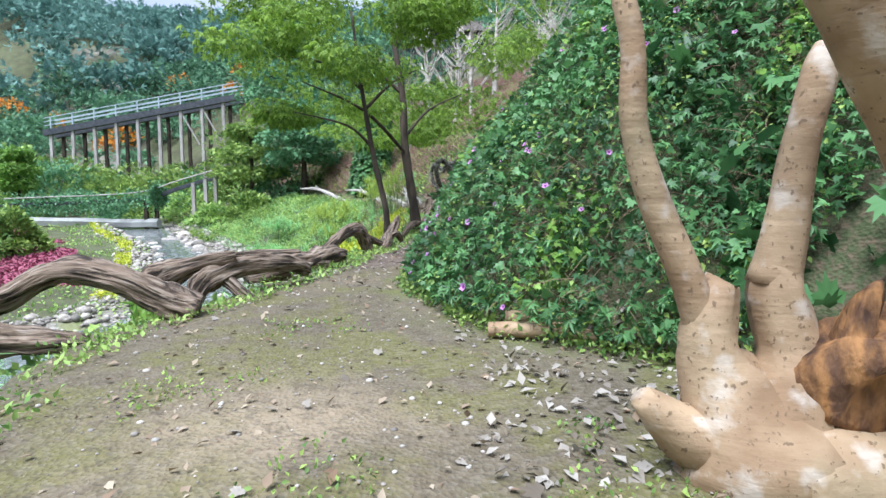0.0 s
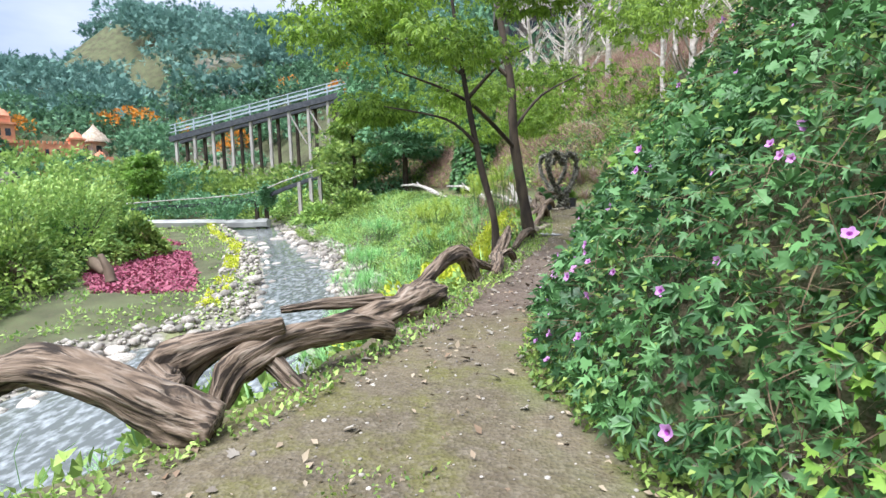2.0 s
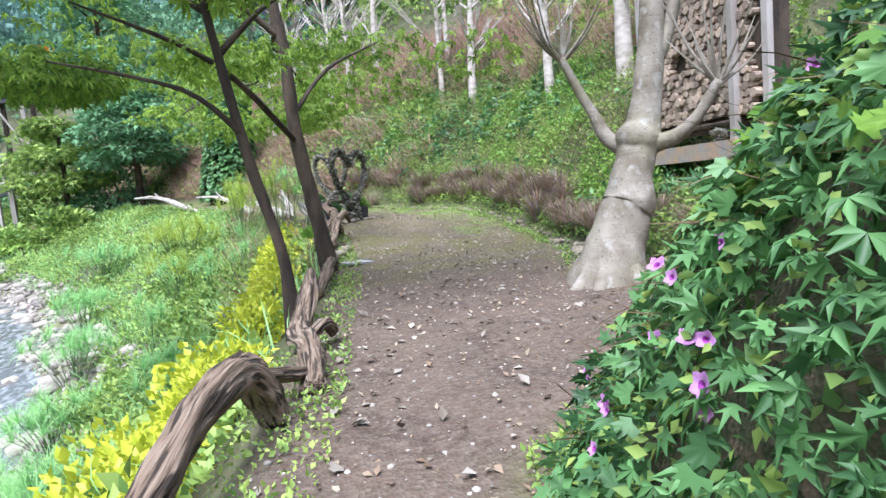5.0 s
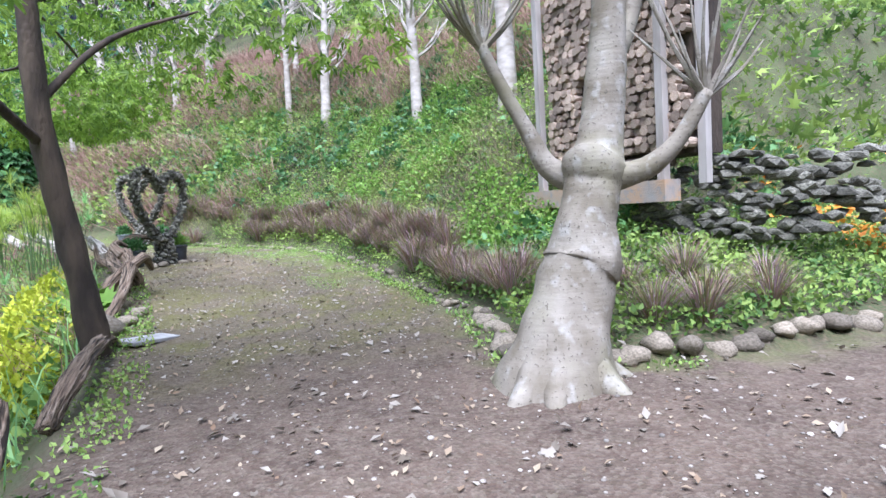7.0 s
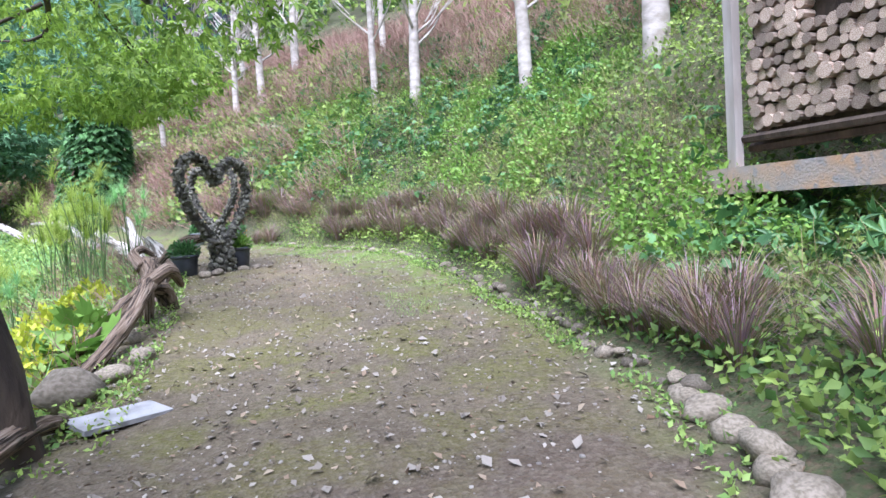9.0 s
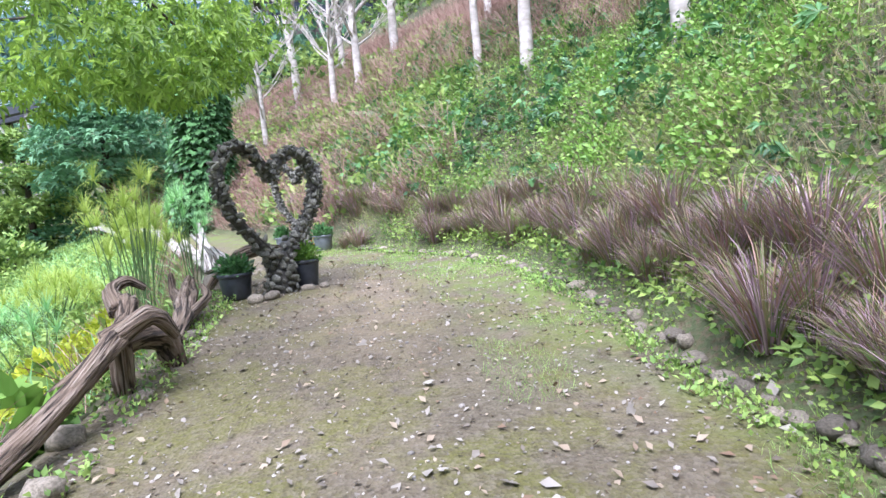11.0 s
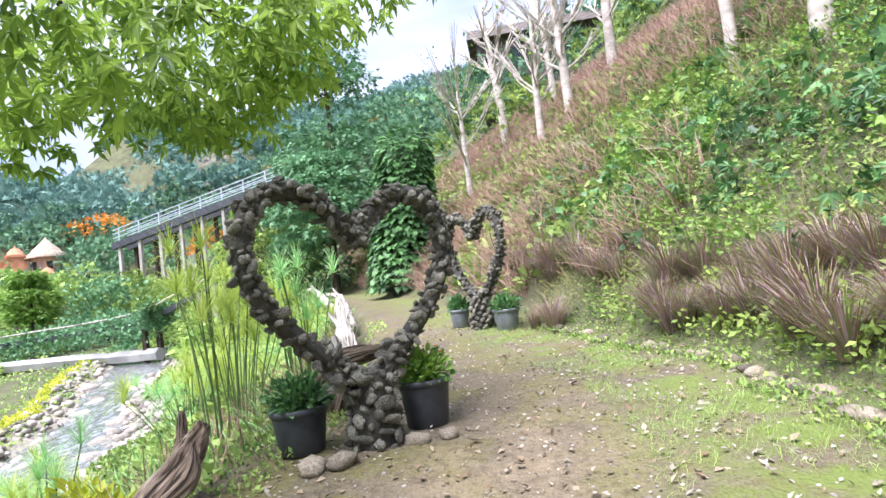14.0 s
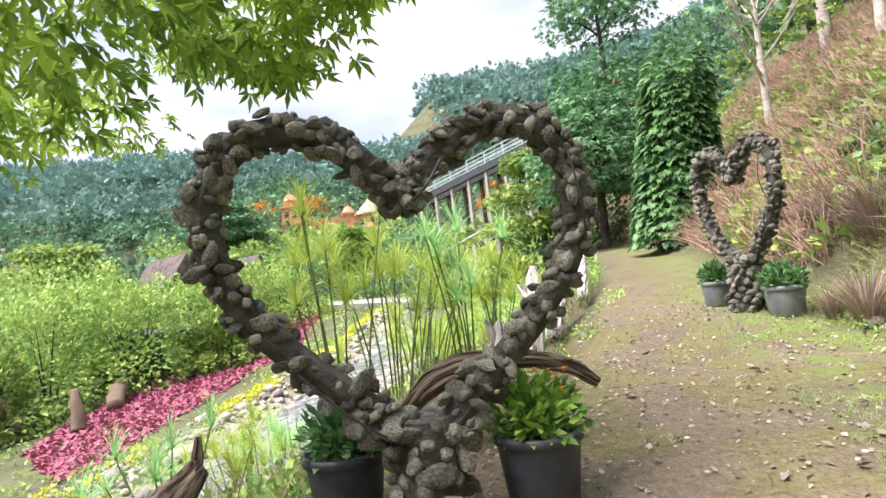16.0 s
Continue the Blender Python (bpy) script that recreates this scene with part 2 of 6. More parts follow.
M = {
    "vine": surface("vine leaf", (0.036, 0.096, 0.035), (0.158, 0.338, 0.111), 1.2, 0.45, leaf=0.25, spread=0.5),
    # Lit copy of the vine leaf, light on top leaves mixed into its colour.
    "vine_lit": surface("lit vine leaf", (0.104, 0.223, 0.035), (0.289, 0.474, 0.084), 1.2, 0.5, leaf=0.3, spread=0.5),
    "herb": surface("slope herbs", (0.086, 0.178, 0.043), (0.383, 0.512, 0.117), 0.7, 0.6, leaf=0.3, spread=0.5),
    "chip": surface("pale leaf chips", (0.140, 0.115, 0.085), (0.400, 0.365, 0.310), 3, 0.8, leaf=0.05, spread=0.5),
    "dry": surface("dry leaf", (0.2, 0.13, 0.08), (0.42, 0.35, 0.25), 2, 0.8, leaf=0.1, spread=0.5),
    "twig": surface("dry brown twig", (0.07, 0.045, 0.025), (0.26, 0.185, 0.11), 3, 0.9, leaf=0.05, spread=0.5),
    "petal": surface("pink petal", (0.5, 0.2, 0.55), (0.72, 0.38, 0.72), 8, 0.6, leaf=0.3, spread=0.5),
    "tree_leaf": surface("canopy leaf", (0.110, 0.206, 0.033), (0.386, 0.552, 0.084), 0.6, 0.5, leaf=0.5, spread=0.5),
    "purple": surface("purple grass", (0.230, 0.153, 0.177), (0.567, 0.410, 0.470), 2, 0.7, leaf=0.2, spread=0.5),
    "purple_green": surface("brownish green grass blade", (0.122, 0.178, 0.051), (0.360, 0.308, 0.144), 2, 0.7, leaf=0.2, spread=0.5),
    "rust": surface("rusty dry grass", (0.224, 0.122, 0.088), (0.480, 0.325, 0.260), 1, 0.8, leaf=0.15, spread=0.5),
    "papyrus": surface("papyrus thread", (0.215, 0.437, 0.164), (0.478, 0.778, 0.328), 2, 0.6, leaf=0.35, spread=0.5),
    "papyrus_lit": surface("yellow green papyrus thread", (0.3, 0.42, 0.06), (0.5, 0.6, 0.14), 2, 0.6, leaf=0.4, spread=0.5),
    "stem": surface("green stem", (0.08, 0.14, 0.05), (0.14, 0.22, 0.07), 4, 0.6, 0.1),
    "yellow": surface("yellow leaf", (0.432, 0.500, 0.036), (0.720, 0.750, 0.072), 2, 0.5, leaf=0.3, spread=0.5),
    "meadow": surface("meadow leaf", (0.161, 0.303, 0.074), (0.472, 0.638, 0.172), 0.5, 0.6, leaf=0.3, spread=0.5),
    "blue_green": surface("blue green shrub leaf", (0.073, 0.182, 0.081), (0.208, 0.409, 0.198), 0.5, 0.6, leaf=0.25, spread=0.5),
    "far_dark": surface("far forest leaf", (0.055, 0.129, 0.073), (0.203, 0.388, 0.208), 0.05, 0.8, leaf=0.2, spread=0.4),
    # Distance haze is painted into this leaf colour: paler and bluer.
    "far_mid": surface("far forest leaf, haze in its colour", (0.100, 0.200, 0.165), (0.210, 0.360, 0.300), 0.04, 0.9, leaf=0.2, spread=0.4),
    "orange": surface("orange blossom", (0.6, 0.2, 0.02), (0.8, 0.36, 0.04), 2, 0.6, leaf=0.2, spread=0.5),
    "red_flower": surface("red petals on the ground", (0.284, 0.060, 0.115), (0.419, 0.144, 0.192), 3, 0.8, leaf=0.1, spread=0.5),
    "drift": grained("weathered driftwood", (0.05, 0.034, 0.022), (0.2, 0.145, 0.1), (0.33, 0.27, 0.21)),
    "drift_white": grained("bleached driftwood", (0.2, 0.17, 0.14), (0.5, 0.46, 0.41), (0.62, 0.6, 0.56)),
    "bark_dark": surface("dark brown bark", (0.030, 0.022, 0.016), (0.078, 0.057, 0.039), 5, 0.9, 0.9, 30, (1, 1, 0.35)),
    "bark_grey": ringed("pale grey ringed bark", (0.17, 0.145, 0.105), (0.31, 0.28, 0.23), (0.42, 0.41, 0.38), (0.2, 0.19, 0.1)),
    "bark_tan": ringed("smooth tan bark", (0.25, 0.16, 0.085), (0.43, 0.31, 0.185), (0.58, 0.53, 0.46), (0.2, 0.17, 0.09)),
    "bark_white": surface("whitish bark", (0.360, 0.317, 0.264), (0.594, 0.546, 0.493), 3, 0.8, 0.4, 24, (1, 1, 2)),
    "rot": surface("rotten orange heartwood", (0.05, 0.022, 0.01), (0.38, 0.19, 0.065), 11, 0.85, 1.0, 40, (1, 1, 0.4), (0.12, 0.06, 0.03)),
    "stone": pieces("sculpture stone", (0.07, 0.071, 0.056), (0.225, 0.216, 0.172)),
    "river_stone": pieces("river stone", (0.24, 0.21, 0.18), (0.42, 0.39, 0.34)),
    "kerb": pieces("mossy kerb stone", (0.160, 0.136, 0.096), (0.288, 0.248, 0.192)),
    # Core filler kept near black: shade of the gaps between stones is painted in.
    "gap_core": surface("dark core, gap shade in its colour", (0.04, 0.038, 0.032), (0.09, 0.085, 0.07), 12, 0.95, 0.8, 50),
    "petal_throat": surface("magenta flower throat", (0.25, 0.03, 0.28), (0.4, 0.08, 0.4), 8, 0.6, leaf=0.2, spread=0.5),
    "wire": surface("black cable", (0.015, 0.015, 0.015), (0.03, 0.03, 0.03), 5, 0.6, 0.1),
    "pot": surface("dark plastic pot", (0.03, 0.035, 0.045), (0.06, 0.066, 0.08), 6, 0.5, 0.1),
    "pot_grey": surface("grey plastic pot", (0.14, 0.16, 0.18), (0.22, 0.24, 0.26), 6, 0.55, 0.1),
    "earth": surface("potting earth", (0.04, 0.028, 0.02), (0.09, 0.065, 0.045), 20, 1, 0.8, 60),
    "slab": surface("grey stone slab", (0.28, 0.28, 0.28), (0.42, 0.42, 0.42), 5, 0.85, 0.4, 50),
    "log_end": pieces("sawn log end", (0.3, 0.21, 0.15), (0.5, 0.42, 0.34), 0.9, 30),
    "post": surface("grey timber", (0.3, 0.27, 0.24), (0.46, 0.43, 0.4), 4, 0.85, 0.5, 30, (1, 1, 0.2)),
    "rust_beam": surface("concrete beam with rust stains", (0.33, 0.31, 0.29), (0.46, 0.3, 0.18), 2.5, 0.9, 0.4, 40, c3=(0.3, 0.28, 0.26)),
    "bamboo": surface("tan wooden edging pole", (0.28, 0.18, 0.1), (0.42, 0.3, 0.18), 4, 0.8, 0.5, 30),
    "dark_metal": surface("dark steel", (0.035, 0.04, 0.05), (0.07, 0.075, 0.085), 3, 0.6, 0.2),
    "rail": surface("painted pale blue railing", (0.35, 0.42, 0.48), (0.5, 0.56, 0.6), 3, 0.6, 0.1),
    "terracotta": surface("orange painted masonry", (0.6, 0.22, 0.12), (0.74, 0.34, 0.2), 1.5, 0.85, 0.3, 12),
    "roof_dark": surface("grey brown thatch", (0.055, 0.046, 0.04), (0.14, 0.118, 0.1), 2, 0.9, 0.6, 20),
    "thatch": surface("straw thatch", (0.36, 0.28, 0.2), (0.55, 0.46, 0.36), 3, 0.95, 0.8, 20),
    "plaster": surface("pale plaster", (0.5, 0.45, 0.36), (0.66, 0.6, 0.5), 2, 0.9, 0.3, 20),
    "glass": surface("dark window", (0.02, 0.024, 0.03), (0.05, 0.06, 0.07), 2, 0.15, 0.0),
    "wall_grey": surface("grey concrete wall", (0.32, 0.32, 0.31), (0.44, 0.44, 0.42), 1, 0.9, 0.3, 20),
}


# ---- mesh helpers ----
rng = np.random.default_rng(7)


def put(name, me, mat, parent=None, label="", smooth=False):
    ob = new(name, me)
    if mat:
        me.materials.append(mat)
    if smooth:
        me.polygons.foreach_set("use_smooth", np.ones(len(me.polygons), bool))
    if parent:
        ob.parent = parent
    if label:
        ob["label"] = label
    return ob


def mesh(name, V, F):
    """A mesh from arrays: V (n, 3), F (m, k) of one polygon size, or a list of faces."""
    me = bpy.data.meshes.new(name)
    if isinstance(F, np.ndarray):
        me.vertices.add(len(V))
        me.vertices.foreach_set("co", np.asarray(V, np.float32).ravel())
        me.loops.add(F.size)
        me.loops.foreach_set("vertex_index", F.astype(np.int32).ravel())
        me.polygons.add(len(F))
        me.polygons.foreach_set("loop_start", np.arange(0, F.size, F.shape[1], dtype=np.int32))
        me.update(calc_edges=True)
    else:
        me.from_pydata([tuple(v) for v in V], [], F)
    me.validate()
    return me


def joined(parts):
    V, F, k = [], [], 0
    for v, f in parts:
        V.extend(tuple(p) for p in v)
        F.extend(tuple(i + k for i in q) for q in f)
        k += len(v)
    return V, F


def unit(a):
    return a / np.maximum(np.linalg.norm(a, axis=-1, keepdims=True), 1e-6)


def scatter(tv, tf, P, D, N, S):
    """Copies of the template (tv, tf) at P, its y along D, its z near N, at the sizes S."""
    D = unit(D)
    X = unit(np.cross(D, N))
    Z = np.cross(X, D)
    tv, tf = np.asarray(tv, float), np.asarray(tf)
    S = np.broadcast_to(np.asarray(S, float).reshape(-1, 1, 1), (len(P), 1, 1))
    V = P[:, None] + S * (tv[None, :, :1] * X[:, None] + tv[None, :, 1:2] * D[:, None] + tv[None, :, 2:] * Z[:, None])
    F = tf[None] + (np.arange(len(P)) * len(tv))[:, None, None]
    return V.reshape(-1, 3), F.reshape(-1, tf.shape[1])


LEAF = ([(0, 0, 0), (-0.3, 0.4, 0.08), (0, 1, -0.1), (0.3, 0.4, 0.08)], [(0, 2, 1), (0, 3, 2)])
SPRAY = ([(0, 0, 0), (-0.42, 0.5, -0.1), (-0.1, 0.42, 0.02), (0, 1, -0.22), (0.1, 0.42, 0.02), (0.42, 0.5, -0.1), (-0.45, 0.05, -0.1), (0.45, 0.05, -0.1), (-0.1, 0.2, 0), (0.1, 0.2, 0)],
         [(0, 2, 1), (0, 3, 2), (0, 4, 3), (0, 5, 4), (0, 8, 6), (0, 7, 9)])
LOBED = ([(0, 0, 0), (-0.35, -0.12, 0.05), (-0.5, 0.25, 0.0), (-0.27, 0.37, 0.06), (-0.3, 0.72, -0.02), (-0.11, 0.62, 0.05), (0, 1, -0.12),
          (0.11, 0.62, 0.05), (0.3, 0.72, -0.02), (0.27, 0.37, 0.06), (0.5, 0.25, 0.0), (0.35, -0.12, 0.05)],
         [(0, 2, 1), (0, 3, 2), (0, 4, 3), (0, 5, 4), (0, 6, 5), (0, 7, 6), (0, 8, 7), (0, 9, 8), (0, 10, 9), (0, 11, 10)])
BLADE = ([(-0.018, 0, 0), (0.018, 0, 0), (-0.015, 0.45, 0.0), (0.015, 0.45, 0.0), (-0.01, 0.8, -0.12), (0.01, 0.8, -0.12), (0, 1.0, -0.33)],
         [(0, 1, 3), (0, 3, 2), (2, 3, 5), (2, 5, 4), (4, 5, 6)])
FLOWER = ([(0, 0, -0.25)] + [((0.16 if r == 0 else 0.5 * (0.86 + 0.14 * math.cos(5 * i * math.pi / 10))) * math.cos(i * math.pi / 10), (0.16 if r == 0 else 0.5 * (0.86 + 0.14 * math.cos(5 * i * math.pi / 10))) * math.sin(i * math.pi / 10), 0.1 if r == 0 else 0.2 + 0.05 * math.cos(5 * i * math.pi / 10)) for r in range(2) for i in range(20)],
          [(0, i + 1, (i + 1) % 20 + 1) for i in range(20)] + [(i + 1, i + 21, (i + 1) % 20 + 21) for i in range(20)] + [(i + 1, (i + 1) % 20 + 21, (i + 1) % 20 + 1) for i in range(20)])


def fingered(count, fan, width):
    """A leaf of narrow drooping fingers spread like a hand from its stalk."""
    V, F = [], []
    for k in range(count):
        a = math.radians(fan) * (k / (count - 1) - 0.5)
        ln = 1 - 0.4 * abs(k / (count - 1) - 0.5) * 2
        c, s_ = math.cos(a), math.sin(a)
        q = len(V)
        for u, w, z in ((0, 0, 0), (0.5, width, 0.03), (1, 0, -0.28), (0.5, -width, 0.03)):
            V.append((ln * u * s_ + w * c, ln * u * c - w * s_, z))
        F += [(q, q + 2, q + 1), (q, q + 3, q + 2)]
    return V, F


THIN = ([(x * 0.4, y, z) for x, y, z in BLADE[0]], BLADE[1])
FINGERS = fingered(5, 170, 0.13)


def rnd(n, lo=-1.0, hi=1.0, k=3):
    return rng.uniform(lo, hi, (n, k))


def tube(points, radii, sides=10, rough=0.0, seed=0, steps=5, squash=1.0):
    """A tapered, knotty limb along a smooth line through the points."""
    pts = [Vector(p) for p in points]
    line, rad = [], []
    for i in range(len(pts) - 1):
        p0, p1, p2, p3 = pts[max(i - 1, 0)], pts[i], pts[i + 1], pts[min(i + 2, len(pts) - 1)]
        for j in range(steps):
            t = j / steps
            line.append(0.5 * ((2 * p1) + (p2 - p0) * t + (2 * p0 - 5 * p1 + 4 * p2 - p3) * t * t + (3 * p1 - p0 - 3 * p2 + p3) * t ** 3))
            rad.append(radii[i] + (radii[i + 1] - radii[i]) * t)
    line.append(pts[-1])
    rad.append(radii[-1])
    V, F = [], []
    side = None
    for i, p in enumerate(line):
        d = (line[min(i + 1, len(line) - 1)] - line[max(i - 1, 0)]).normalized()
        if side is None:
            side = d.orthogonal().normalized()
        side = (side - d * side.dot(d)).normalized()
        up = d.cross(side)
        for k in range(sides):
            a = 2 * math.pi * k / sides
            q = math.cos(a) * side + math.sin(a) * up * squash
            r = rad[i]
            if rough:
                r *= 1 + rough * noise.noise(p * 3.1 + q * 1.3 + Vector((seed, 0, 0))) + 0.6 * rough * noise.noise(q * 4.5 + p * 0.6 + Vector((0, seed, 0)))
            if rough >= 0.3:
                r *= 1.05 + 0.16 * noise.noise(q * 4.5 + p * 0.7 + Vector((seed, seed, 0))) - 0.22 * max(0, 0.35 - abs(noise.noise(q * 3.5 + p * 0.5 + Vector((0, 0, seed))))) / 0.35 * abs(noise.noise(p * 1.7 + Vector((seed, 0, 0)))) * 2
            V.append(p + q * r)
    for i in range(len(line) - 1):
        for k in range(sides):
            a, b = i * sides + k, i * sides + (k + 1) % sides
            F.append((a, b, b + sides, a + sides))
    F.append(tuple(reversed(range(sides))))
    F.append(tuple(range((len(line) - 1) * sides, len(line) * sides)))
    return V, F


def box(x0, y0, z0, x1, y1, z1):
    V = [(x, y, z) for z in (z0, z1) for y in (y0, y1) for x in (x0, x1)]
    return V, [(0, 2, 3, 1), (4, 5, 7, 6), (0, 1, 5, 4), (1, 3, 7, 5), (3, 2, 6, 7), (2, 0, 4, 6)]


def lump(seed, sub=2, rough=0.25):
    """A worn stone of radius about one."""
    bm = bmesh.new()
    bmesh.ops.create_icosphere(bm, subdivisions=sub, radius=1)
    for v in bm.verts:
        v.co *= 1 + rough * noise.noise(v.co * 1.3 + Vector((seed * 3.7, 0, 0))) * 1.6 + rough * 0.4 * noise.noise(v.co * 3 + Vector((0, seed, 0)))
    V = [tuple(v.co) for v in bm.verts]
    F = [tuple(v.index for v in f.verts) for f in bm.faces]
    bm.free()
    return V, F


def rock(seed, cuts=15, flat=0.66):
    """A broken stone of radius about one with flat worn faces."""
    r = np.random.default_rng(seed)
    bm = bmesh.new()
    bmesh.ops.create_icosphere(bm, subdivisions=2, radius=1)
    planes = [Vector(v).normalized() for v in r.normal(size=(cuts, 3))]
    for v in bm.verts:
        for n in planes:
            d = v.co.dot(n)
            if d > flat:
                v.co -= n * (d - flat)
        v.co *= 1 + 0.1 * noise.noise(v.co * 2.5 + Vector((seed * 1.7, 0, 0)))
    V = [tuple(v.co) for v in bm.verts]
    F = [tuple(v.index for v in f.verts) for f in bm.faces]
    bm.free()
    return V, F


def lathe(profile, sides=24):
    V = [(r * math.cos(2 * math.pi * k / sides), r * math.sin(2 * math.pi * k / sides), z) for r, z in profile for k in range(sides)]
    F = [(i * sides + k, i * sides + (k + 1) % sides, (i + 1) * sides + (k + 1) % sides, (i + 1) * sides + k) for i in range(len(profile) - 1) for k in range(sides)]
    return V, F


def thing(name, at, label, category, group=""):
    ob = new(name)
    ob.matrix_basis = pose(*at)
    return tagged(ob, label, category, group)


def part(name, vf, mat, parent, label="", smooth=False):
    """A mesh in the world's metres under a thing (or under a part at its thing's place)."""
    root = parent
    off = Vector(root.matrix_basis.translation)
    if root.parent:
        off = off + Vector(root.parent.matrix_basis.translation)
    V, F = vf
    V = np.asarray([tuple(v) for v in V]) - np.array(off)
    return put(name, mesh(name, V, F), mat, parent, label, smooth)


# ---- lie of the land ----
def smooth(a, b, x):
    t = np.clip((np.asarray(x, float) - a) / (b - a), 0, 1)
    return t * t * (3 - 2 * t)


def path_z(y):
    return np.interp(y, [-20, 0, 3.5, 6.2, 8.6, 13, 17, 21, 23, 27, 29, 36, 47, 90], [-0.2, 0.05, 0.26, 0.42, 0.51, 0.64, 0.8, 1.15, 1.3, 1.43, 1.62, 2.1, 2.75, 5])


def path_left(y):
    return np.interp(y, [-20, 1, 3, 4.6, 5.5, 8, 10, 12, 15, 17, 20, 22, 24, 26, 30, 36, 47, 90], [-3.2, -2.6, -2.7, -3.0, -2.5, -1.8, -1.5, -1.25, -0.85, -0.75, -0.7, -0.8, -0.9, -1.4, -2.7, -5.5, -12, -30])


def river_z(y):
    return -2.75 + 0.1 * (np.clip(y, 8, 75) - 19)


def river_right(y):
    return np.interp(y, [-30, 12, 15, 19, 22, 25.5, 28.3, 33, 38.8, 47.5, 60, 90, 140], [-7, -7.1, -7.3, -7.6, -8.1, -9.8, -10.8, -13.2, -17.6, -23.5, -32, -52, -85])


def river_left(y):
    return np.interp(y, [-30, 12, 15, 18.5, 20, 22.6, 26.8, 31.8, 37, 42, 50, 60, 90, 140], [-14.5, -14.5, -14.5, -13.8, -11.6, -11.6, -13.4, -16.0, -18.8, -23.4, -29, -36, -55, -88])


BANK_A = [(12, -6), (4, 0.5), (1.9, 3.6), (0.75, 4.45), (0.15, 5.2), (-0.2, 6.2), (-0.28, 7.8), (0.2, 8.8), (1.1, 9.5), (3, 10.1), (9, 9.0), (40, 6)]
BANK_B = [(40, 11), (9, 12.0), (5.5, 12.5), (4, 12.8), (2.75, 13.5), (3.05, 14.4), (3.4, 15.2), (3.7, 17.7), (3.8, 20.4), (3.75, 23), (3.2, 25.5), (2.1, 27.3), (0.9, 29.4), (-0.8, 32), (-4, 38), (-9.5, 46), (-22, 62), (-60, 95)]


def beside(line, x, y):
    """Signed distance to a line, positive on its right."""
    best = np.full(np.shape(x), 1e9)
    sign = np.ones(np.shape(x))
    for (ax, ay), (bx, by) in zip(line, line[1:]):
        dx, dy = bx - ax, by - ay
        t = np.clip(((x - ax) * dx + (y - ay) * dy) / (dx * dx + dy * dy), 0, 1)
        d = np.hypot(x - ax - t * dx, y - ay - t * dy)
        s = np.sign((x - ax) * dy - (y - ay) * dx)
        near = d < best - 1e-9
        best, sign = np.where(near, d, best), np.where(near, s, sign)
    return best * sign


def wave(x, y, f, k=0.0):
    return np.sin(x * f + 1.3 * np.sin(y * f * 0.7 + k)) * np.cos(y * f * 0.9 + 1.7 * np.sin(x * f * 0.6 + k))


def land(x, y):
    """Height of the ground."""
    x, y = np.asarray(x, float), np.asarray(y, float)
    pz, pl, rz, rr, rl = path_z(y), path_left(y), river_z(y), river_right(y), river_left(y)
    z = pz + 0.02 * wave(x, y, 2.1) + 0.008 * wave(x, y, 7, 2)
    t = np.clip((pl - x) / (pl - rr), 0, 1)
    bank = pz + (rz - 0.1 - pz) * (0.55 * t ** 0.7 + 0.45 * smooth(0, 1, t)) + 0.12 * wave(x, y, 1.3, 1) * smooth(0.05, 0.3, t) * (1 - t)
    z = np.where(x < pl, bank, z)
    bed = rz - 0.25
    mid = (x < rr) & (x > rl)
    z = np.where(mid, bed + 0.15 * np.clip(np.abs((x - (rr + rl) / 2) / ((rr - rl) / 2)) ** 4, 0, 1), z)
    dl = rl - x
    z = np.where(dl > 0, rz - 0.1 + 0.45 * smooth(0, 1.2, dl) + 0.012 * dl + 0.06 * wave(x, y, 1.1), z)
    a = beside(BANK_A, x, y)
    fa = 1.55 * np.clip(a, 0, 3.5) ** 0.9 + 0.5 * np.clip(a - 3.5, 0, 30) + 0.18 * wave(x, y, 1.9, 3) * smooth(0.2, 1, a)
    b = beside(BANK_B, x, y)
    w = smooth(16.0, 20, y)
    low = 0.06 + 0.3 * np.clip(b, 0, 3.4) + 0.85 * smooth(3.3, 3.75, b) + 0.1 * np.clip(b - 3.6, 0, 99)
    high = 0.05 + 0.95 * np.clip(b, 0, 6) + 0.62 * np.clip(b - 6, 0, 18) + 0.3 * np.clip(b - 24, 0, 60) + 0.16 * wave(x, y, 1.4, 5) * smooth(0.3, 2, b)
    fb = low * (1 - w) + high * w
    z = np.where(a > 0, np.maximum(z, pz + fa), z)
    z = np.where((b > 0) & (a <= 0), np.maximum(z, pz + fb), z)
    far = np.hypot(x + 4, y - 22)
    hill = 36 * smooth(48, 190, far) ** 0.85 * (1 + 0.07 * wave(x, y, 0.021, 1) + 0.07 * wave(x, y, 0.06, 2))
    return z + hill * np.where((a > 0) | (b > 0), 0.5, 1.0)


def axis(parts):
    out = []
    for a, b, s in parts:
        out.extend(np.arange(a, b, s))
    return np.array(out + [parts[-1][1]])


gx = axis([(-700, -300, 80), (-300, -100, 16), (-100, -40, 5), (-40, -18, 1.2), (-18, -4, 0.5), (-4, 4.5, 0.17), (4.5, 14, 0.6), (14, 60, 4), (60, 300, 20), (300, 700, 80)])
gy = axis([(-700, -200, 80), (-200, -40, 16), (-40, -4, 3), (-4, 0, 0.6), (0, 26, 0.2), (26, 48, 0.6), (48, 110, 4), (110, 300, 14), (300, 700, 80)])
GX, GY = np.meshgrid(gx, gy)
GZ = land(GX, GY)
nx, ny = len(gx), len(gy)
idx = np.arange(nx * ny).reshape(ny, nx)
